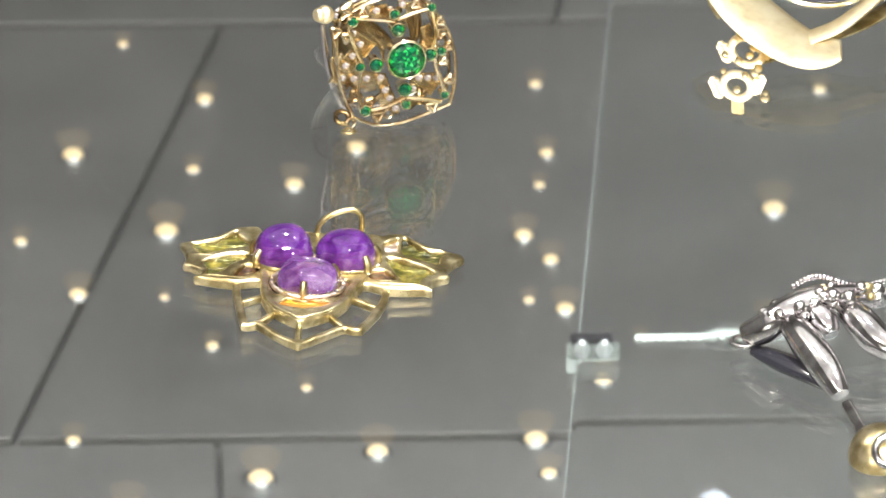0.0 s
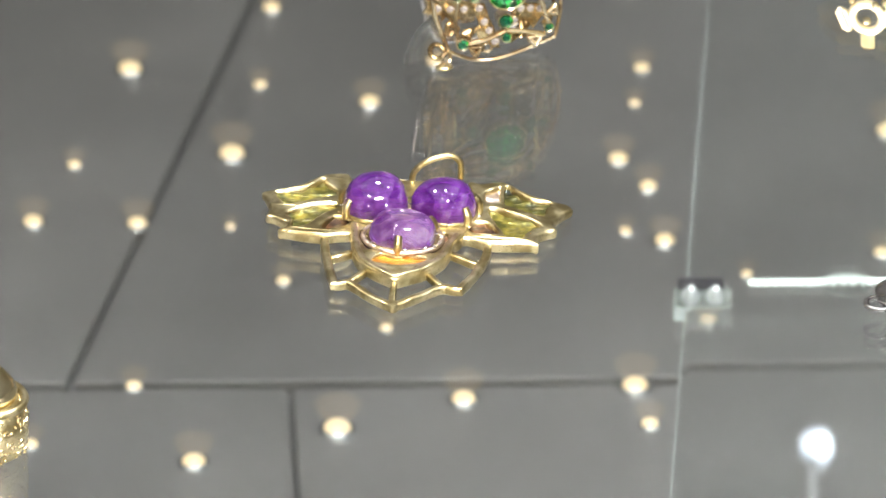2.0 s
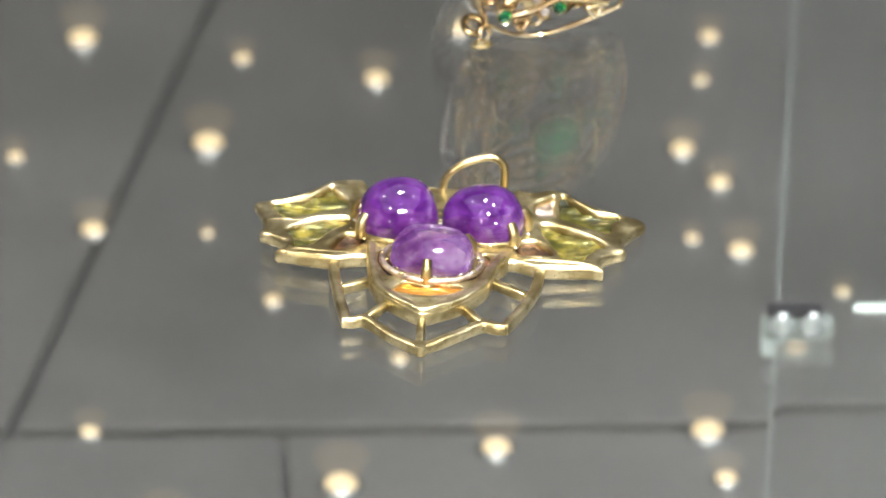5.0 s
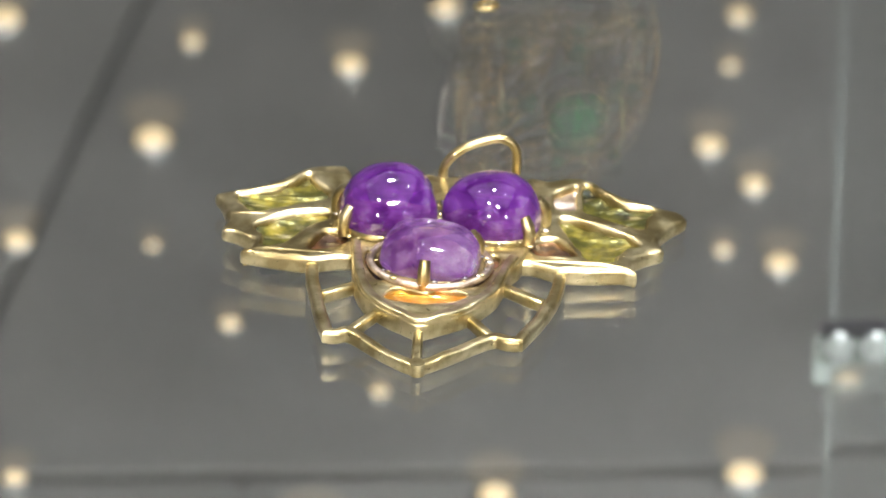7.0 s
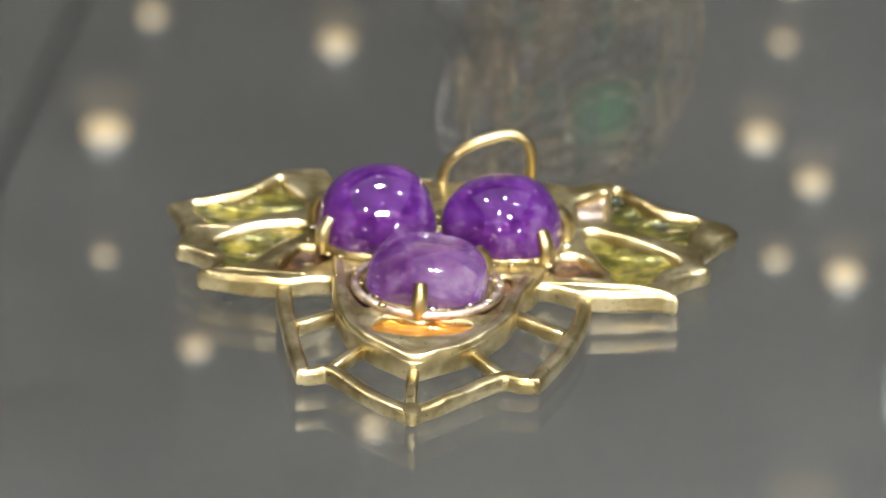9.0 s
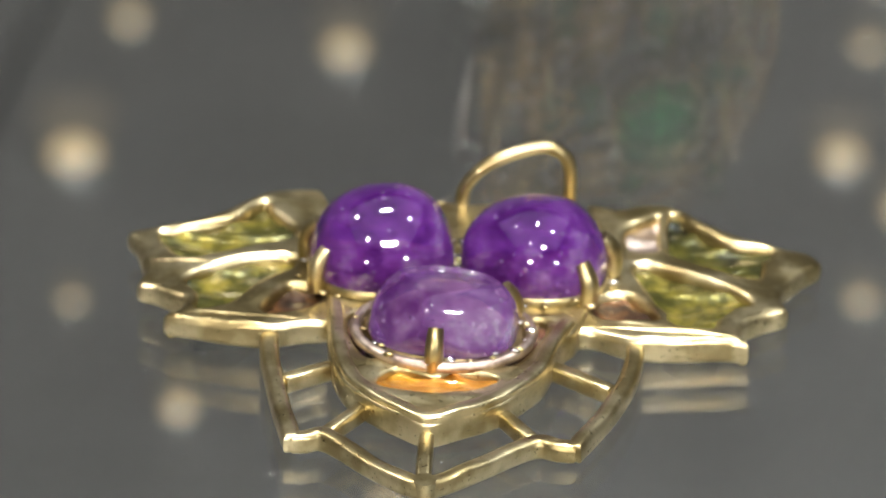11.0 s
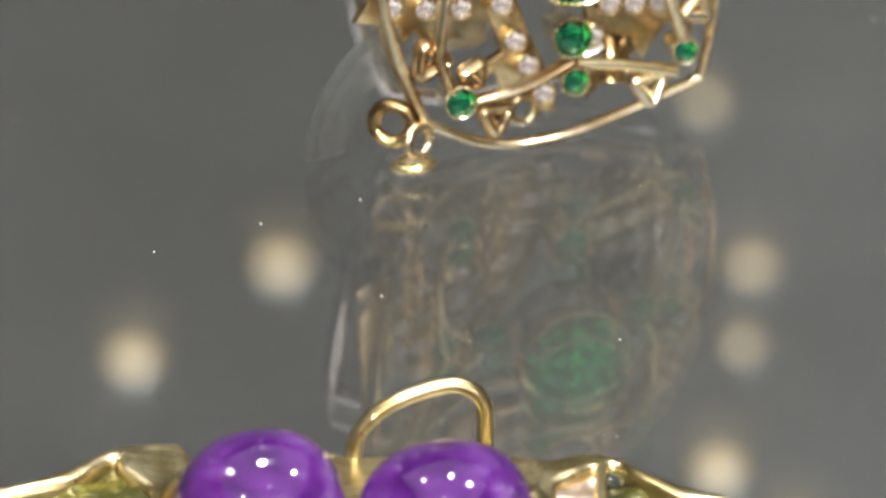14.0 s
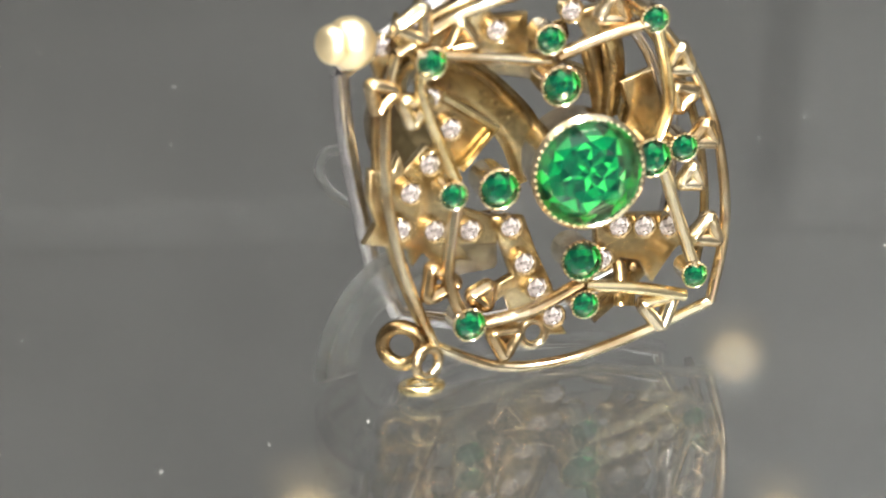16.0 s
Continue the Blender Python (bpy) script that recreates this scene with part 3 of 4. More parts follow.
# straight struts of the web
STRUTS = [
    ((-10.5, 10.0), (-11.3, 8.4), (-9.2, 2.0)), ((-9.2, 0.4), (-10.0, -4.2), (-9.0, -7.6)),
    ((-8.6, -7.9), (-4.6, -7.6), (-1.0, -6.4)), ((-0.8, -6.6), (2.6, -7.4), (6.0, -8.5)),
    ((-11.6, 10.9), (-7.2, 9.9), (-2.6, 8.8)), ((-2.0, 9.0), (1.4, 9.8), (4.6, 10.2)),
    ((4.9, 9.8), (5.5, 5.0), (4.6, 2.2)), ((4.8, 0.6), (5.8, -3.2), (6.8, -6.8)),
]
for k, line in enumerate(STRUTS):
    part("strut", tube([(x, y, 0.6) for x, y in line], 0.42, flat=1.4), ROSE if k % 3 else PALE, ring)

# little triangular links between wires and struts
LINKS = [
    # place, turn, size
    (-11.6, 7.1, 20, 1.0), (-10.5, -4.8, -10, 1.15), (-6.2, -9.4, 25, 1.0), (4.4, -9.3, 35, 1.15), (7.9, -4.7, 75, 0.95), (6.5, 7.0, -40, 0.95), (6.6, 4.7, 10, 0.85),
    (-8.3, 11.2, 90, 1.1), (-11.3, 12.6, 60, 1.2), (2.1, 11.2, 200, 1.0), (-13.8, 8.4, 10, 1.0), (7.0, -0.9, 80, 0.75), (-7.6, -6.2, 50, 0.75), (8.0, 1.8, 80, 0.8),
]
for x, y, spin, size in LINKS:
    pts = [Vector((x + math.cos(math.radians(spin + q)) * size * 1.12, y + math.sin(math.radians(spin + q)) * size * 1.12, 0.1)) for q in (0, 120, 240)]
    path = []
    for i in range(3):
        a, b = pts[i], pts[(i + 1) % 3]
        path += [a.lerp(b, 0.12), a.lerp(b, 0.5), a.lerp(b, 0.88)]
    part("triangle_link", tube(path, 0.5, cyclic=True, steps=3, sides=8, flat=1.2), ROSE, ring)

BRILLIANT = gem_mesh("brilliant", 8, [(0.42, 0.34), (0.74, 0.22), (1.0, 0.0), (0.55, -0.45)], 0.05)
FANCY = gem_mesh("large_brilliant", 16, [(0.16, 0.30), (0.34, 0.303), (0.56, 0.306), (0.66, 0.29), (0.84, 0.17), (1.0, 0.0), (0.5, -0.5)], 0.075)
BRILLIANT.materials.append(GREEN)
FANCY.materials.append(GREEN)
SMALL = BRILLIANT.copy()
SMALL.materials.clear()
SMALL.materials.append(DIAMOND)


def setting(x, y, n, r, tall, mesh, material, tilt=(0, 0), beads=28, label="", name="bezel"):
    """A milled bezel with its stone, r over the rim."""
    k = r
    prof = [(0.5 * k, -tall), (0.88 * k, -tall), (0.94 * k, -0.3 * k), (k, 0.0), (1.02 * k, 0.16 * k), (0.93 * k, 0.24 * k), (0.84 * k, 0.14 * k), (0.82 * k, -0.2 * k)]
    cup = part(name, lathe(prof, beads * 2, 0.055 * k ** 0.5), material, ring, label)
    cup.matrix_basis = pose(x * MM, y * MM, n * MM, tilt[0], tilt[1], 0)
    if name == "bezel":
        edge = bmesh.new()
        for i in range(beads):
            a = i * math.tau / beads
            bmesh.ops.create_icosphere(edge, subdivisions=1, radius=(0.022 + 0.024 * k) * MM, matrix=Matrix.Translation((math.cos(a) * 0.95 * k * MM, math.sin(a) * 0.95 * k * MM, 0.22 * k * MM)))
        part("milled_edge", edge, MATTE, cup, "row of tiny gold beads")
    gem = new("gemstone", mesh)
    gem.parent = cup
    gem.scale = (0.84 * r,) * 3
    gem.location = (0, 0, 0.02 * r * MM)
    return cup


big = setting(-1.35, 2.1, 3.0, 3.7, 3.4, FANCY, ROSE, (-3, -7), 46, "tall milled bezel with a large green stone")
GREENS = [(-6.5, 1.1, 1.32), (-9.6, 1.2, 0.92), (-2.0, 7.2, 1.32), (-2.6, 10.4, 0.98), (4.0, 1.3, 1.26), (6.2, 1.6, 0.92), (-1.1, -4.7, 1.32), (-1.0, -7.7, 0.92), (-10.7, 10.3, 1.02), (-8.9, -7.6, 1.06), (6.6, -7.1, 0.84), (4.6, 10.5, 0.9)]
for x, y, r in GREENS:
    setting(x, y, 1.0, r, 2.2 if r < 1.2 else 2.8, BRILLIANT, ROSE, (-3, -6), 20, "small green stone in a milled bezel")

# jagged gold leaves set with diamonds, behind the web
LEAVES = [
    [(-14.0, 2.7), (-12.4, 2.5), (-11.9, 3.5), (-11.6, 2.3), (-10.1, 3.7), (-9.3, 3.3), (-8.7, 1.3), (-8.4, -0.6), (-7.0, -1.3), (-5.3, -2.1), (-5.6, -3.8), (-8.1, -3.4), (-7.2, -4.7), (-8.9, -4.2), (-9.7, -4.6), (-10.6, -3.5), (-11.4, -4.3), (-11.6, -3.1), (-14.6, -2.2), (-13.7, -1.0), (-14.2, 0.8)],
    [(-6.1, -1.8), (-3.6, -2.3), (-2.9, -4.7), (-1.9, -7.2), (-1.6, -9.5), (-1.0, -10.8), (-2.6, -10.5), (-3.3, -8.6), (-4.7, -9.0), (-5.2, -7.3), (-6.0, -7.8), (-5.7, -6.5), (-4.7, -6.1), (-5.2, -4.3)],
    [(-9.0, 6.9), (-5.5, 4.1), (-8.0, 1.8), (-9.7, 4.2), (-10.2, 5.8)],
    [(1.2, -3.2), (3.9, -3.5), (7.0, -4.0), (7.6, -5.9), (6.6, -6.4), (5.7, -7.4), (4.9, -8.4), (4.0, -6.7), (2.8, -6.3), (1.8, -7.1), (1.1, -5.8)],
    [(3.3, 5.6), (5.5, 6.0), (6.0, 3.6), (5.7, 1.0), (4.5, 1.2), (3.2, 2.2), (3.8, 3.6)],
    [(-13.6, 10.4), (-12.1, 11.4), (-11.6, 12.8), (-10.9, 12.0), (-10.0, 13.7), (-9.3, 12.1), (-7.8, 12.5), (-8.4, 10.8), (-9.4, 9.8), (-11.8, 9.8), (-13.2, 8.6)],
    [(-7.9, 10.7), (-6.7, 11.6), (-6.2, 13.0), (-5.1, 11.5), (-2.8, 11.3), (-2.9, 8.6), (-5.6, 8.9), (-7.5, 9.5)],
    [(0.2, 10.7), (3.0, 11.0), (4.5, 10.3), (2.9, 8.7), (1.3, 8.6)],
]
for outline in LEAVES:
    part_mesh("leaf_plate", sheet([outline], -2.7, -1.9, 0.18, smooth=False), SATIN, ring, "jagged gold leaf plate")
# the square leaf has a raised folded border
part("leaf_border", tube([(-9.0, 6.9, -1.6), (-5.5, 4.1, -1.6), (-8.0, 1.8, -1.6)], 0.32, curved=False, sides=6), PALE, ring, "folded gold leaf border")
DIAMONDS = [(-13.0, 11.0), (-9.9, 7.0), (-8.6, 4.7), (-10.1, 2.6), (-11.5, 0.9), (-12.3, -1.4), (-10.0, -1.9), (-7.6, -2.3), (-4.8, -2.6), (-4.0, -5.2), (-3.2, -7.0), (-2.2, -9.1), (-5.2, 10.7), (2.6, -3.9), (4.3, -4.2), (6.0, -4.5), (1.3, -5.9), (-10.5, 11.9), (-0.1, 11.1)]
for x, y in DIAMONDS:
    setting(x, y, -1.4, 0.8, 0.8, SMALL, SATIN, (0, 0), 12, "tiny diamond in a gold cup", "diamond_cup")
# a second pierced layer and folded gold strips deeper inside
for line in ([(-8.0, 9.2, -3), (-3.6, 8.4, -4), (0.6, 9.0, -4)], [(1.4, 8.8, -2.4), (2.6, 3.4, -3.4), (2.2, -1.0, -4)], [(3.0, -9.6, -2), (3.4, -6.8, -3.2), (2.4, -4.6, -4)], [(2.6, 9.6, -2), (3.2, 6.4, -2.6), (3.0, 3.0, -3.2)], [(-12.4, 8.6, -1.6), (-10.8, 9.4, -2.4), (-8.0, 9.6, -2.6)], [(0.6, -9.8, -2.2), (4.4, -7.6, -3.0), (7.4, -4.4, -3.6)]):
    part("inner_strip", tube(line, 0.75, flat=0.4), BRONZE, ring, "folded strip of dark gold")
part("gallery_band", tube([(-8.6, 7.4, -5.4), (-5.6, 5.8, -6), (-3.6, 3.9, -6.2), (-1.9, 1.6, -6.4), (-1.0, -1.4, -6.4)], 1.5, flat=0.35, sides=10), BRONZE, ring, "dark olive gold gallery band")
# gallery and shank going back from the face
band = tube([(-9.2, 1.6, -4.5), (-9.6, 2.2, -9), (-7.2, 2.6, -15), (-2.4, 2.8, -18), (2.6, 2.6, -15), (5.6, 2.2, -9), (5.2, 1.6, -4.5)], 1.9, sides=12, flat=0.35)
part("shank", band, BRONZE, ring, "plain dark gold finger band")
for line in ([(-14.1, 8.0, -6), (-13.9, 3.7, -6), (-13.2, -1.0, -6), (-12.5, -4.9, -6), (-10.9, -8.8, -6)], [(-10.9, -8.8, -6), (-5, -10.4, -6), (2, -9.6, -6), (7.2, -7.8, -6)], [(7.2, -7.8, -6), (8.4, -2, -6), (7.4, 5, -6), (5.2, 8.8, -6)], [(-14.1, 8.0, -6), (-8, 11.2, -6), (-1, 12, -6), (5.2, 8.8, -6)]):
    part("back_frame", tube(line, 0.62, flat=1.0), SILVER, ring, "bright silver back frame")
part("silver_plate", box((-7.8, -7.4, -7.2), (-3.6, -3.4, -6.7), 0.2), SILVER, ring, "polished silver inner plate")
part("silver_plate", box((-8.2, 6.2, -7.2), (-2.6, 9.6, -6.7), 0.2), SILVER, ring, "polished silver inner plate")
# clasp knob and hinge eyes
knob = lathe([(0.0, 2.0), (0.7, 1.95), (1.15, 1.7), (1.3, 1.3), (1.22, 0.95), (1.1, 0.8), (1.45, 0.6), (1.7, 0.1), (1.72, -0.5), (1.5, -1.1), (1.0, -1.6), (0.5, -1.85), (0.0, -1.9)], 28)
ob = part("clasp_knob", knob, MATTE, ring, "rounded polished gold knob")
ob.matrix_basis = pose(-0.0155, 0.0118, -0.001, 0, -72, -12)


def eye(where, r, wire, rx, ry, material, label):
    pts = [(math.cos(k * math.tau / 16) * r, math.sin(k * math.tau / 16) * r, 0) for k in range(16)]
    o = part("hinge_eye", tube(pts, wire, cyclic=True, steps=2, sides=10), material, ring, label)
    o.matrix_basis = pose(where[0] * MM, where[1] * MM, where[2] * MM, rx, ry, 0)
    return o


eye((-12.8, -8.9, -0.8), 1.25, 0.48, 0, -35, BRONZE, "dark bronze hinge eye")
eye((-11.6, -9.9, 0.4), 0.95, 0.34, 0, 20, ROSE, "gold hinge eye")
eye((-12.0, -11.5, 0.2), 1.2, 0.34, 84, 0, PALE, "gold wire foot resting on the glass")
eye((-3.4, -10.2, -2.0), 0.85, 0.32, 0, 0, ROSE, "gold hinge eye")
eye((-6.0, -10.3, -0.4), 0.6, 0.3, 0, 40, ROSE, "gold hinge eye")

# clear plastic holder behind the ring
holder = thing("ring_stand", pose(0.0105, 0.0560, 0.0), "clear plastic curved stand propping up the ring", "stand")
arc = [(-8.6, -7.5, 0.3), (-8.5, -7.2, 1.6), (-7.9, -6.6, 3.4), (-6.6, -5.6, 5.0), (-4.6, -4.2, 6.0), (-2.0, -2.0, 6.4)]
o = part("curved_strip", tube(arc, 2.2, steps=4, sides=12, flat=0.2), ACRYLIC, holder)
o.visible_shadow = False
arc = [(-6.8, 1, 8.0), (-8.4, 0.4, 9.4), (-9.2, 0, 11.2), (-8.6, 0.2, 12.4), (-7.0, 0.6, 12.2)]
o = part("side_clip", tube(arc, 0.35, steps=5, sides=8), ACRYLIC, holder)
o.visible_shadow = False
part("post", tube([(-2.0, -2.0, 6.4), (-5.4, 0, 7.4), (-6.8, 1, 8.0)], 0.5, flat=0.5), ACRYLIC, holder).visible_shadow = False

# ---- earring of pale gold links with a black stone ----
earring = thing("drop_earring", pose(0.0788, 0.0525, 0.0, 0, 0, -14) @ Matrix.Diagonal((1.3, 1.3, 1.3, 1)), "pale gold drop earring with a black stone setting", "earring")
for x, z, r in ((0.0, 4.6, 2.0), (1.6, 10.6, 2.3)):
    pts = [(x + math.cos(k * math.tau / 16) * r, 0, z + math.sin(k * math.tau / 16) * r) for k in range(16)]
    part("link", tube(pts, 0.62, cyclic=True, steps=2, sides=10), MATTE, earring, "polished gold ring link")
    for s in (-1, 1):
        plate = part("side_plate", box((-0.8, -0.7, -1.7), (0.8, 0.7, 1.7), 0.45), MATTE, earring, "bent gold side plate")
        plate.matrix_basis = pose((x + s * (r + 1.0)) * MM, 0, (z + 0.6 * s) * MM, 0, s * 22, 12 * s)
part("foot_tag", box((-0.9, -0.5, 0.0), (0.9, 0.5, 2.6), 0.25), PALE, earring, "small square gold tag")
for k in range(3):
    part("coil", tube([(1.6 + math.cos(q) * 1.3, math.sin(q) * 1.1, 13.6 + k * 0.9) for q in [i * math.tau / 10 for i in range(10)]], 0.42, cyclic=True, steps=2), PALE, earring, "gold wire coil")
part("ear_wire", tube([(-2.4, 1, 15), (-4.0, 1.4, 18), (-2.8, 1.6, 22), (1, 1.8, 24)], 0.4), BRASS, earring)
swoosh = tube([(-4.0, 2, 26), (-1.0, 0, 20.5), (5, -1.5, 15.6), (11, -2, 12.8), (15.5, -1.6, 13.2)], 3.3, sides=14, flat=0.42, taper=lambda q: 0.5 + 0.75 * math.sin(math.pi * min(1.0, 0.12 + 0.86 * q)))
part("curved_band", swoosh, MATTE, earring, "broad curved band of pale gold")
part("curved_band", tube([(11, -1, 14.5), (15, 0, 16.4), (19, 2, 19.6), (23, 4, 24)], 1.7, sides=12, flat=0.5), MATTE, earring, "narrower band of pale gold")
for k in range(14):
    # small prongs and crumbs of gold round the links
    q = random.Random(k)
    bm = bmesh.new()
    bmesh.ops.create_icosphere(bm, subdivisions=2, radius=q.uniform(0.4, 0.8) * MM, matrix=Matrix.Translation((q.uniform(-2.5, 4.5) * MM, -0.9 * MM, q.uniform(3, 14) * MM)))
    part("gold_crumb", bm, PALE, earring)
o = part("black_stone", cabochon(7.5, 5.0, 3.5, 0.03, 3), BLACK, earring, "glossy black oval stone")
o.matrix_basis = pose(0.0125, 0.002, 0.0245, 58, 0, 12)
o = part("stone_collar", lathe([(6.9, -1.2), (8.0, -1.0), (8.3, 0.4), (7.6, 1.0), (7.2, 0.2)], 40, 0, 0.68), BRASS, earring, "gold collar round the stone")
o.matrix_basis = pose(0.0125, 0.002, 0.0243, 58, 0, 12)
part("lower_band", tube([(3, 3, 8), (9, 6, 9.6), (17, 9, 12.5), (24, 12, 17)], 1.6, flat=0.5), BRASS, earring)
part("support_leg", tube([(24, 12, 17), (25, 14, 8), (25, 15, 0.4)], 0.9), BRASS, earring)
for k in range(9):
    bm = bmesh.new()
    bmesh.ops.create_icosphere(bm, subdivisions=2, radius=0.75 * MM, matrix=Matrix.Translation(((20 + k * 1.4) * MM, (5 + k * 0.6) * MM, (19 + 0.5 * k) * MM)))
    part("bead", bm, PALE, earring)

# the earring lies back, almost flat on the glass
lean = Matrix(((1, 0, -0.2338, 0), (0, 1, 1.0345, 0), (0, 0, 0.4, 0), (0, 0, 0, 1)))
for piece in earring.children:
    piece.data.transform(lean @ piece.matrix_basis)
    piece.matrix_basis = Matrix.Identity(4)

# ---- silver sculpted ring with beaded edge and a gold pearl mount ----
claw_ring = thing("silver_ring", pose(0.0750, -0.0370, 0.0), "polished oxidised silver sculpted ring with beaded edge", "ring")
CLAWS = [
    ([(0.5, 1, 3.4), (4, 0, 5.4), (8, 1, 7.6), (13, 3, 8.8), (18, 5, 8.6), (27, 7, 7.5)], 2.0),
    ([(8, 1, 7.0), (10, -5, 6.4), (13, -11, 4.8), (15, -15, 3.2), (16.4, -18, 1.6)], 1.9),
    ([(18, 3, 8), (21, -2, 7.2), (24, -6, 5.6), (29, -9, 4)], 1.9),
    ([(12, 2, 8.4), (14, -1, 7.6), (15.6, -4, 6)], 1.6),
]
for line, r in CLAWS:
    part("limb", tube(line, r * 1.25, sides=14, taper=lambda s: 0.7 + 0.6 * math.sin(math.pi * min(1, s * 0.9 + 0.1))), OXIDE, claw_ring, "smooth bright silver limb")
ring_tip = [(math.cos(k * math.tau / 16) * 2.2, math.sin(k * math.tau / 16) * 2.0, 2.6) for k in range(16)]
part("eyelet", tube(ring_tip, 0.5, cyclic=True, steps=2), OXIDE, claw_ring)
# Black strip laid below the limb to imitate its shade.
part("shadow_band", tube([(2, -1, 1.4), (7, -6, 1.6), (12, -11, 1.8), (15, -15, 1.6)], 2.2, flat=0.6, taper=lambda q: 0.4 + 0.8 * math.sin(math.pi * (0.1 + 0.8 * q))), BLACK, claw_ring, "black band standing in for the shade under the limb")
for k in range(34):
    q = random.Random(100 + k)
    u = q.uniform(0, 1)
    bm = bmesh.new()
    bmesh.ops.create_icosphere(bm, subdivisions=2, radius=q.uniform(0.6, 1.5) * MM, matrix=Matrix.Translation(((3 + 22 * u) * MM, (q.uniform(-3, 2) + 4 * u) * MM, (7.5 + 4.0 * math.sin(u * 2.4)) * MM)))
    part("nugget", bm, OXIDE if k % 5 else BRASS, claw_ring)
for k in range(30):
    s = k / 29
    x, y, z = 9 + 20 * s, 4 + 5 * s, 11.5 - 1.5 * s + 2.2 * math.sin(s * 7) * (1 - s)
    bm = bmesh.new()
    bmesh.ops.create_icosphere(bm, subdivisions=2, radius=0.62 * MM, matrix=Matrix.Translation((x * MM, y * MM, z * MM)))
    part("bead", bm, OXIDE, claw_ring)
for x, y, z, r in ((5.5, 0, 6.6, 1.1), (7.4, -1, 8.4, 1.3), (9.0, 0.6, 9.6, 1.0), (10.6, -2, 8.8, 1.1), (12.6, 0, 10.2, 1.2), (4.4, -1.4, 5.4, 0.9)):
    bm = bmesh.new()
    bmesh.ops.create_icosphere(bm, subdivisions=3, radius=r * MM, matrix=Matrix.Translation((x * MM, y * MM, z * MM)))
    part("knuckle", bm, OXIDE, claw_ring)
ball = part("ball_mount", cabochon(6.0, 6.0, 6.4, 0.02, 8), BRASS, claw_ring, "smooth gold ball")
ball.location = (0.0225, -0.0400, 0.0012)
crown = [(math.cos(k * math.tau / 16) * 2.6, math.sin(k * math.tau / 16) * 2.6, 0) for k in range(16)]
o = part("ball_collar", tube(crown, 0.8, cyclic=True, steps=2), OXIDE, claw_ring, "silver collar")
o.matrix_basis = pose(0.0235, -0.0450, 0.0055, 58, 0, 0)
part("foot", tube([(17.4, -21, 1.2), (19, -28, 1.0), (21, -36, 1.2)], 1.2), OXIDE, claw_ring)

# ---- granulated gold ornament at the shelf's other side ----
grain = thing("granulated_brooch", pose(-0.0715, -0.0760, 0.0), "yellow gold brooch covered with tiny granules", "brooch")
core = part("body", lathe([(0.0, 0.0), (5.6, 0.1), (6.4, 2.0), (6.6, 5.0), (6.0, 8.0), (4.8, 9.6), (0.0, 10.0)], 36), BRASS, grain)
rng = random.Random(11)
grains = bmesh.new()
for k in range(420):
    a, h = rng.uniform(0, math.tau), rng.uniform(0.3, 9.0)
    r = 6.3 - 0.28 * max(0, h - 6.5) ** 1.5
    bmesh.ops.create_icosphere(grains, subdivisions=1, radius=rng.uniform(0.3, 0.52) * MM, matrix=Matrix.Translation((math.cos(a) * r * MM, math.sin(a) * r * MM, h * MM)))
o = part("granulation", grains, PALE, grain, "tiny round gold granules")
o["kind"] = "stuff"
part("rim", tube([(math.cos(k * math.tau / 20) * 6.0, math.sin(k * math.tau / 20) * 6.0, 9.4) for k in range(20)], 0.7, cyclic=True, steps=2), BRASS, grain)
part("peak", lathe([(4.6, 9.4), (4.9, 11.0), (4.0, 13.0), (2.0, 15.2), (0.4, 16.4), (0.0, 16.5)], 28), PALE, grain, "polished gold cone")

# ---- dark stone at the rear edge ----
dark = thing("dark_brooch", pose(-0.0640, 0.0950, 0.0), "dark oval stone brooch with a gold rim", "brooch")
part("stone", cabochon(7.0, 5.0, 4.0, 0.03, 5), BLACK, dark, "glossy near-black stone").location = (0, 0, 0.0014)
part("rim", lathe([(6.6, 0.0), (7.4, 0.0), (7.5, 1.4), (7.1, 1.9), (6.7, 1.4)], 36, 0, 0.74), BRONZE, dark)

PALE_STEEL = plain("pale_steel", (0.24, 0.27, 0.28), 0.3)
# ---- clamp and rail of the lower shelf ----
clamp = thing("shelf_clamp", pose(0.0563, 0.1190, -0.0900), "small clear and steel clamp with two round bolts", "clamp")
part("jaw", box((-5, -2.4, -7.2), (5, 2.4, -6.3), 0.3), ACRYLIC, clamp, "clear lower jaw")
part("jaw", box((-5, -2.4, 0.1), (5, 2.4, 1.6), 0.4), ACRYLIC, clamp, "clear upper jaw")
part("cap", box((-4.4, 1.0, 1.7), (3.6, 3.4, 3.0), 0.3), BLACK, clamp, "black rubber cap")
part("back_plate", box((-5, 2.4, -5.5), (5, 3.2, 1.2), 0.3), plain("pale_plastic", (0.20, 0.24, 0.24), 0.3), clamp, "pale clamp body")
for x in (-2.3, 2.0):
    o = part("bolt", lathe([(0.0, 3.0), (0.6, 2.9), (0.9, 2.0), (1.5, 0.2), (1.6, -0.8), (1.2, -1.6)], 20), SILVER, clamp, "round polished bolt head")
    o.data.materials[0] = PALE_STEEL
    o.matrix_basis = pose(x * MM, -0.0010, 0.0018, 35, 0, 0)
bumper = thing("shelf_bumper", pose(0.0815, 0.1240, -0.0900), "round clear plastic bumper stuck on the glass shelf", "bumper")
part("dome", lathe([(3.9, 0.0), (4.0, 1.2), (3.7, 2.2), (2.6, 2.9), (1.0, 3.1), (0.0, 3.1)], 32), ACRYLIC, bumper)
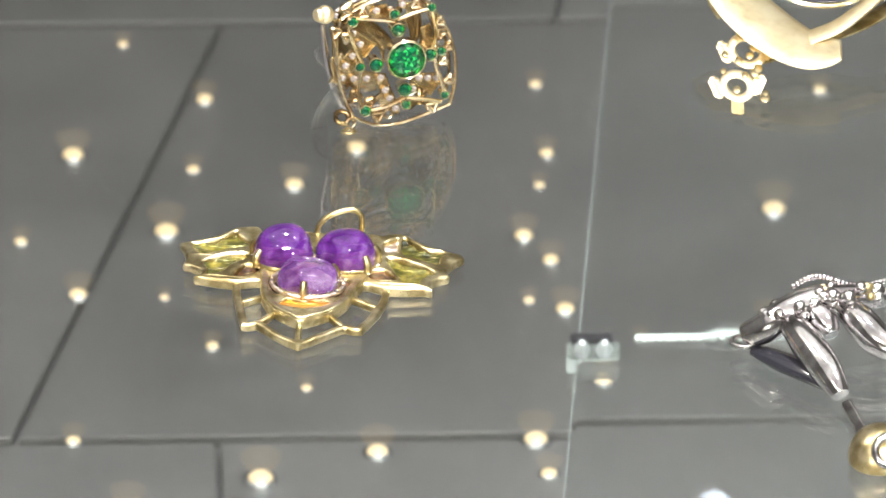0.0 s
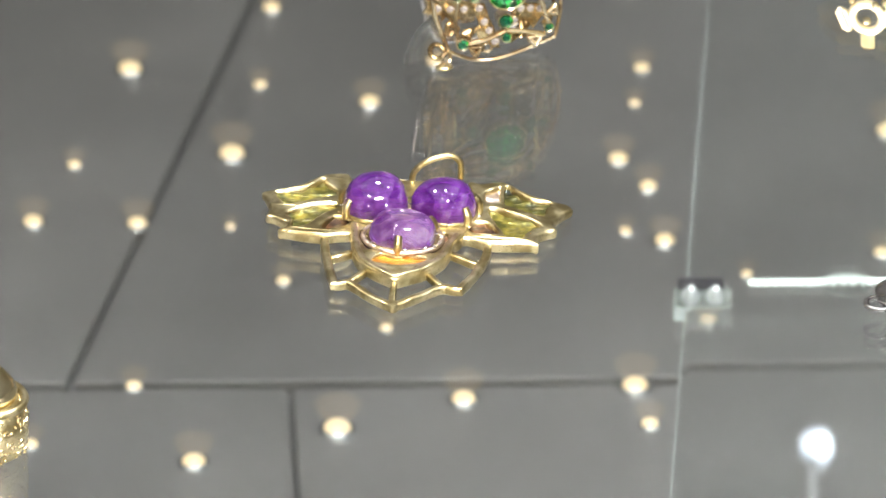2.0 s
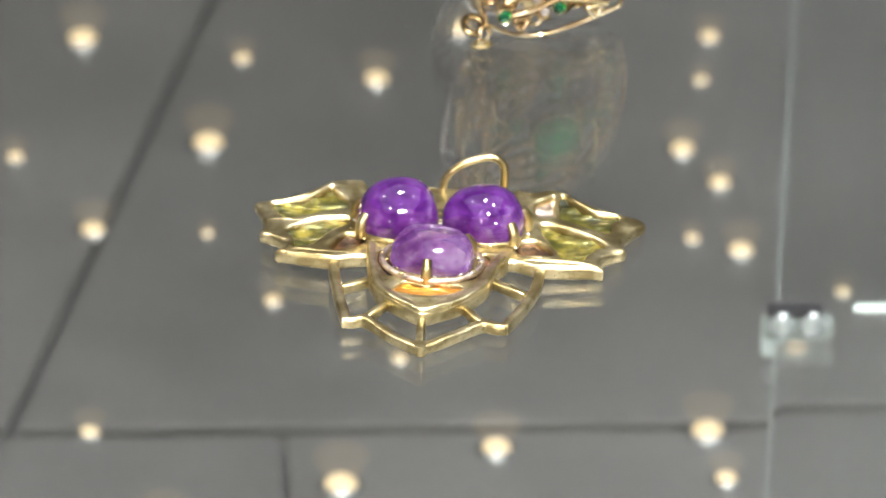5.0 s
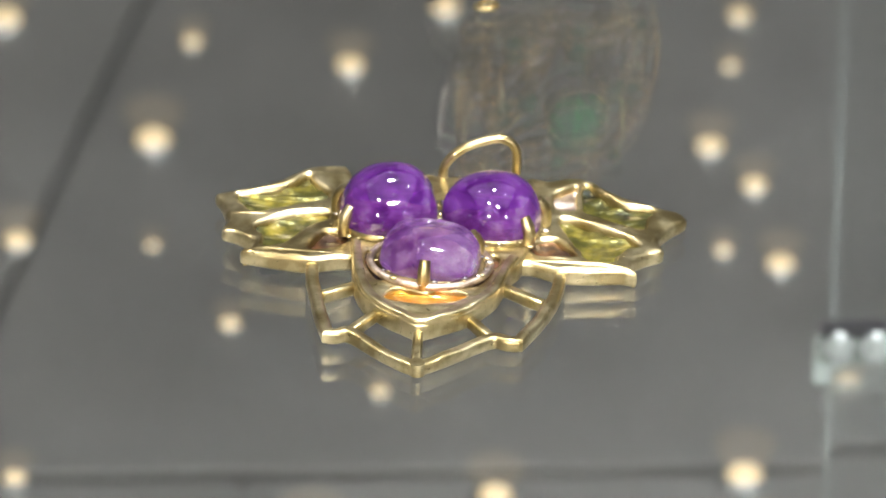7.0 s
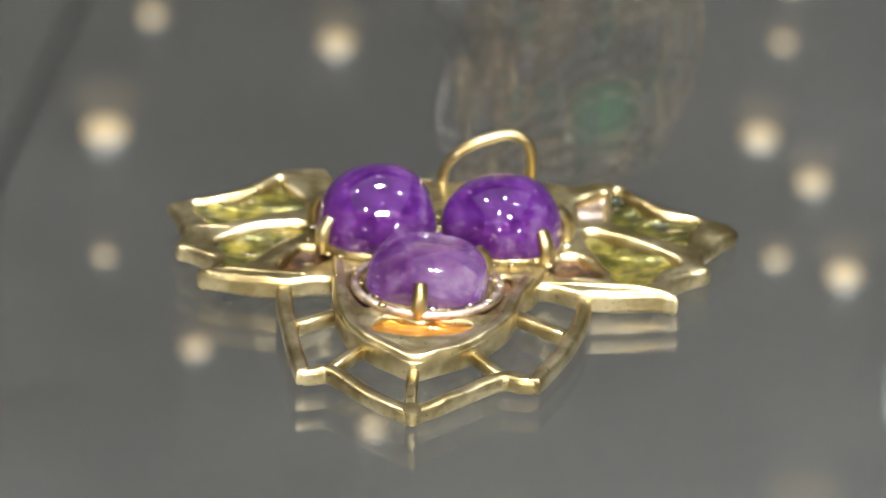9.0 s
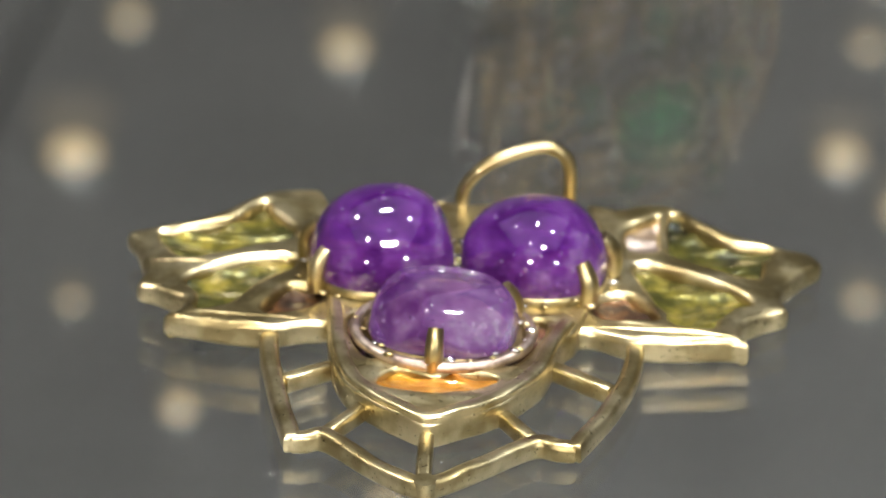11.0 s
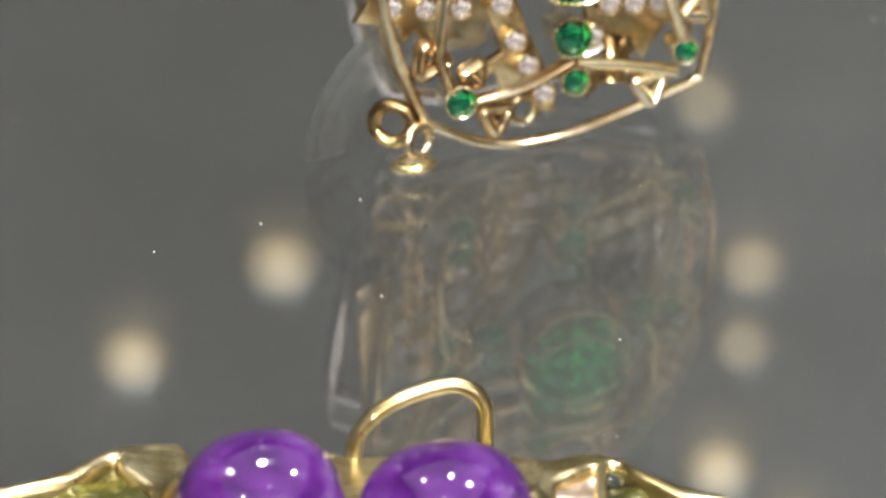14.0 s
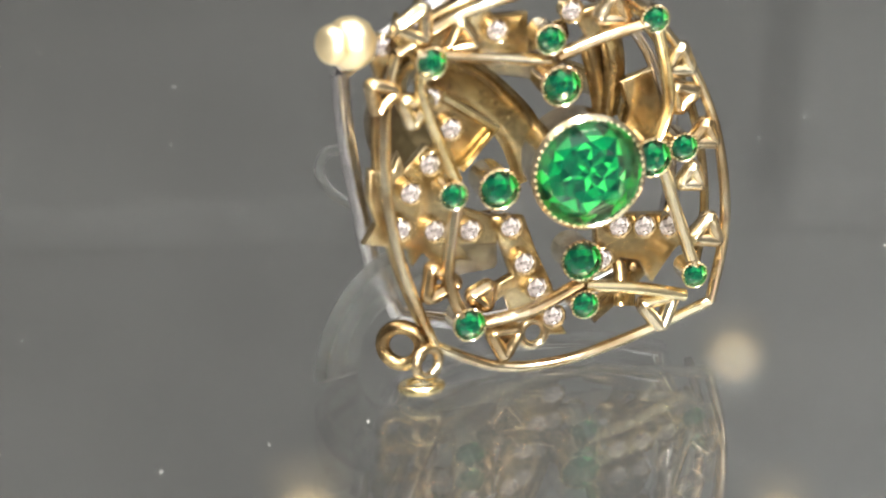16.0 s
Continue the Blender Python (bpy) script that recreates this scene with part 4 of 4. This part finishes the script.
part("rim", tube([(math.cos(k * math.tau / 24) * 4.0, math.sin(k * math.tau / 24) * 4.0, 0.4) for k in range(24)], 0.35, cyclic=True, steps=2), ACRYLIC, bumper)
rail = thing("glass_rail", pose(0.0644, 0.1240, -0.0898), "pale ribbed glass rail lying along the lower shelf", "rail")
part("bar", box((0, -0.7, 0), (38, 0.7, 1.1), 0.3), plain("frosted_glass", (0.40, 0.47, 0.46), 0.25), rail)
for k in range(24):
    part("rib", box((0.6 + k * 1.5, -1.1, 0), (1.2 + k * 1.5, -0.68, 0.8), 0.1), STEEL, rail)

# ---- ceiling lamp reflections, built as small glowing lights on the floor ----
LIGHTS = [
    # place in the plan, size
    (-39, 311, 1.2), (-12, 334, 0.9), (5, 298, 1), (-21, 279, 1.3), (-39, 254, 1), (50, 276, 1), (55, 266, 0.9), (57, 246, 1),
    (-41, 196, 0.8), (18, 190, 1.2), (49, 194, 1.3), (51, 181, 0.9), (100, 280, 1.3), (-5, 180, 1.4), (-13, 233, 0.7), (5, 216, 0.6),
    (63, 212, 0.9), (50, 250, 0.6), (56, 310, 0.8), (54, 297, 0.6), (-15, 305, 0.7), (-22, 253, 0.5), (-58, 255, 1), (-50, 276, 0.7),
    (-31, 169, 1.2), (55, 339, 0.7), (18, 313, 1.0), (71, 229, 0.6), (-28, 358, 0.6), (96, 236, 0.9), (112, 330, 0.7), (-60, 176, 0.8),
    (-70, 310, 0.8),
]


def floor_light():
    ob = thing("floor_light", pose(0, 0, 0), "tiny warm floor glow imitating the reflection of a ceiling lamp", "light", "floor lights")
    part("lens", lathe([(1.5, 0.5), (1.45, 0.9), (1.0, 1.4), (0.0, 1.6)], 16), LED, ob, "warm glowing core of the reflection")
    # Dim cone added to imitate the fan of glow over each reflection.
    part("diffuser", lathe([(0.3, 1.2), (1.3, 2.0), (2.1, 3.2), (2.6, 4.2)], 20), GLOW_CONE, ob, "faint cone imitating the fan of glow above the core")
    part("bezel", lathe([(1.5, 0.0), (2.1, 0.0), (2.1, 0.6), (1.8, 0.9), (1.5, 0.8)], 20), STEEL, ob, "thin metal rim added round the glow")
    return ob


first = floor_light()
for k, (x, y, s) in enumerate(LIGHTS):
    m = pose(x * MM, (y - 3.5) * MM, FLOOR * MM)
    ob = first if k == 0 else copy_thing(first, m)
    ob.matrix_basis = m @ Matrix.Diagonal((1.15 * s, 1.15 * s, s, 1))

# ---- downlight whose mirror image shows in the shelf ----
down = thing("downlight", pose(0.093, 0.342, 0.250), "white spot lamp in a metal cup hung from the ceiling", "lamp")
tip = look((0, 0, 0), (-0.15, -0.85, -0.50))
o = part("cup", lathe([(0.0, 10.0), (2, 9.6), (3.2, 7.0), (3.4, 2.0), (3.1, 2.0), (2.9, 6.8), (1.8, 9.0), (0.0, 9.2)], 32), STEEL, down, "polished metal reflector cup")
o.matrix_basis = tip
o = part("bulb", lathe([(0.0, 3.0), (0.9, 3.4), (1.3, 5.0), (1.0, 7.0), (0.0, 8.6)], 20), WHITE_LED, down, "glowing white bulb")
o.matrix_basis = tip
part("stem", tube([(0, 7, 5), (0, 9, 40), (0, 9, 2150)], 1.0, curved=False), STEEL, down)

# ---- stone slabs of the floor ----
SLABS = [
    # corners in the plan, running round each slab
    [(-700, 198.5), (-53.2, 198.5), (-8.6, 366), (-700, 366)],
    [(-51.4, 198.5), (700, 198.5), (700, 366), (-6.8, 366)],
    [(-700, 20), (-14.0, 20), (-13.6, 195.5), (-700, 195.5)],
    [(-12.8, 20), (700, 20), (700, 195.5), (-12.4, 195.5)],
    [(-700, 368.5), (60, 368.5), (110, 700), (-700, 700)],
    [(61, 368.5), (700, 368.5), (700, 700), (111, 700)],
    [(-700, -300), (700, -300), (700, 17), (-700, 17)],
]
for corners in SLABS:
    part_mesh("slab", sheet([[(x, y - 3.5) for x, y in corners]], FLOOR - 3, FLOOR, 0.3, smooth=False), SLATE, floor, smooth=False)
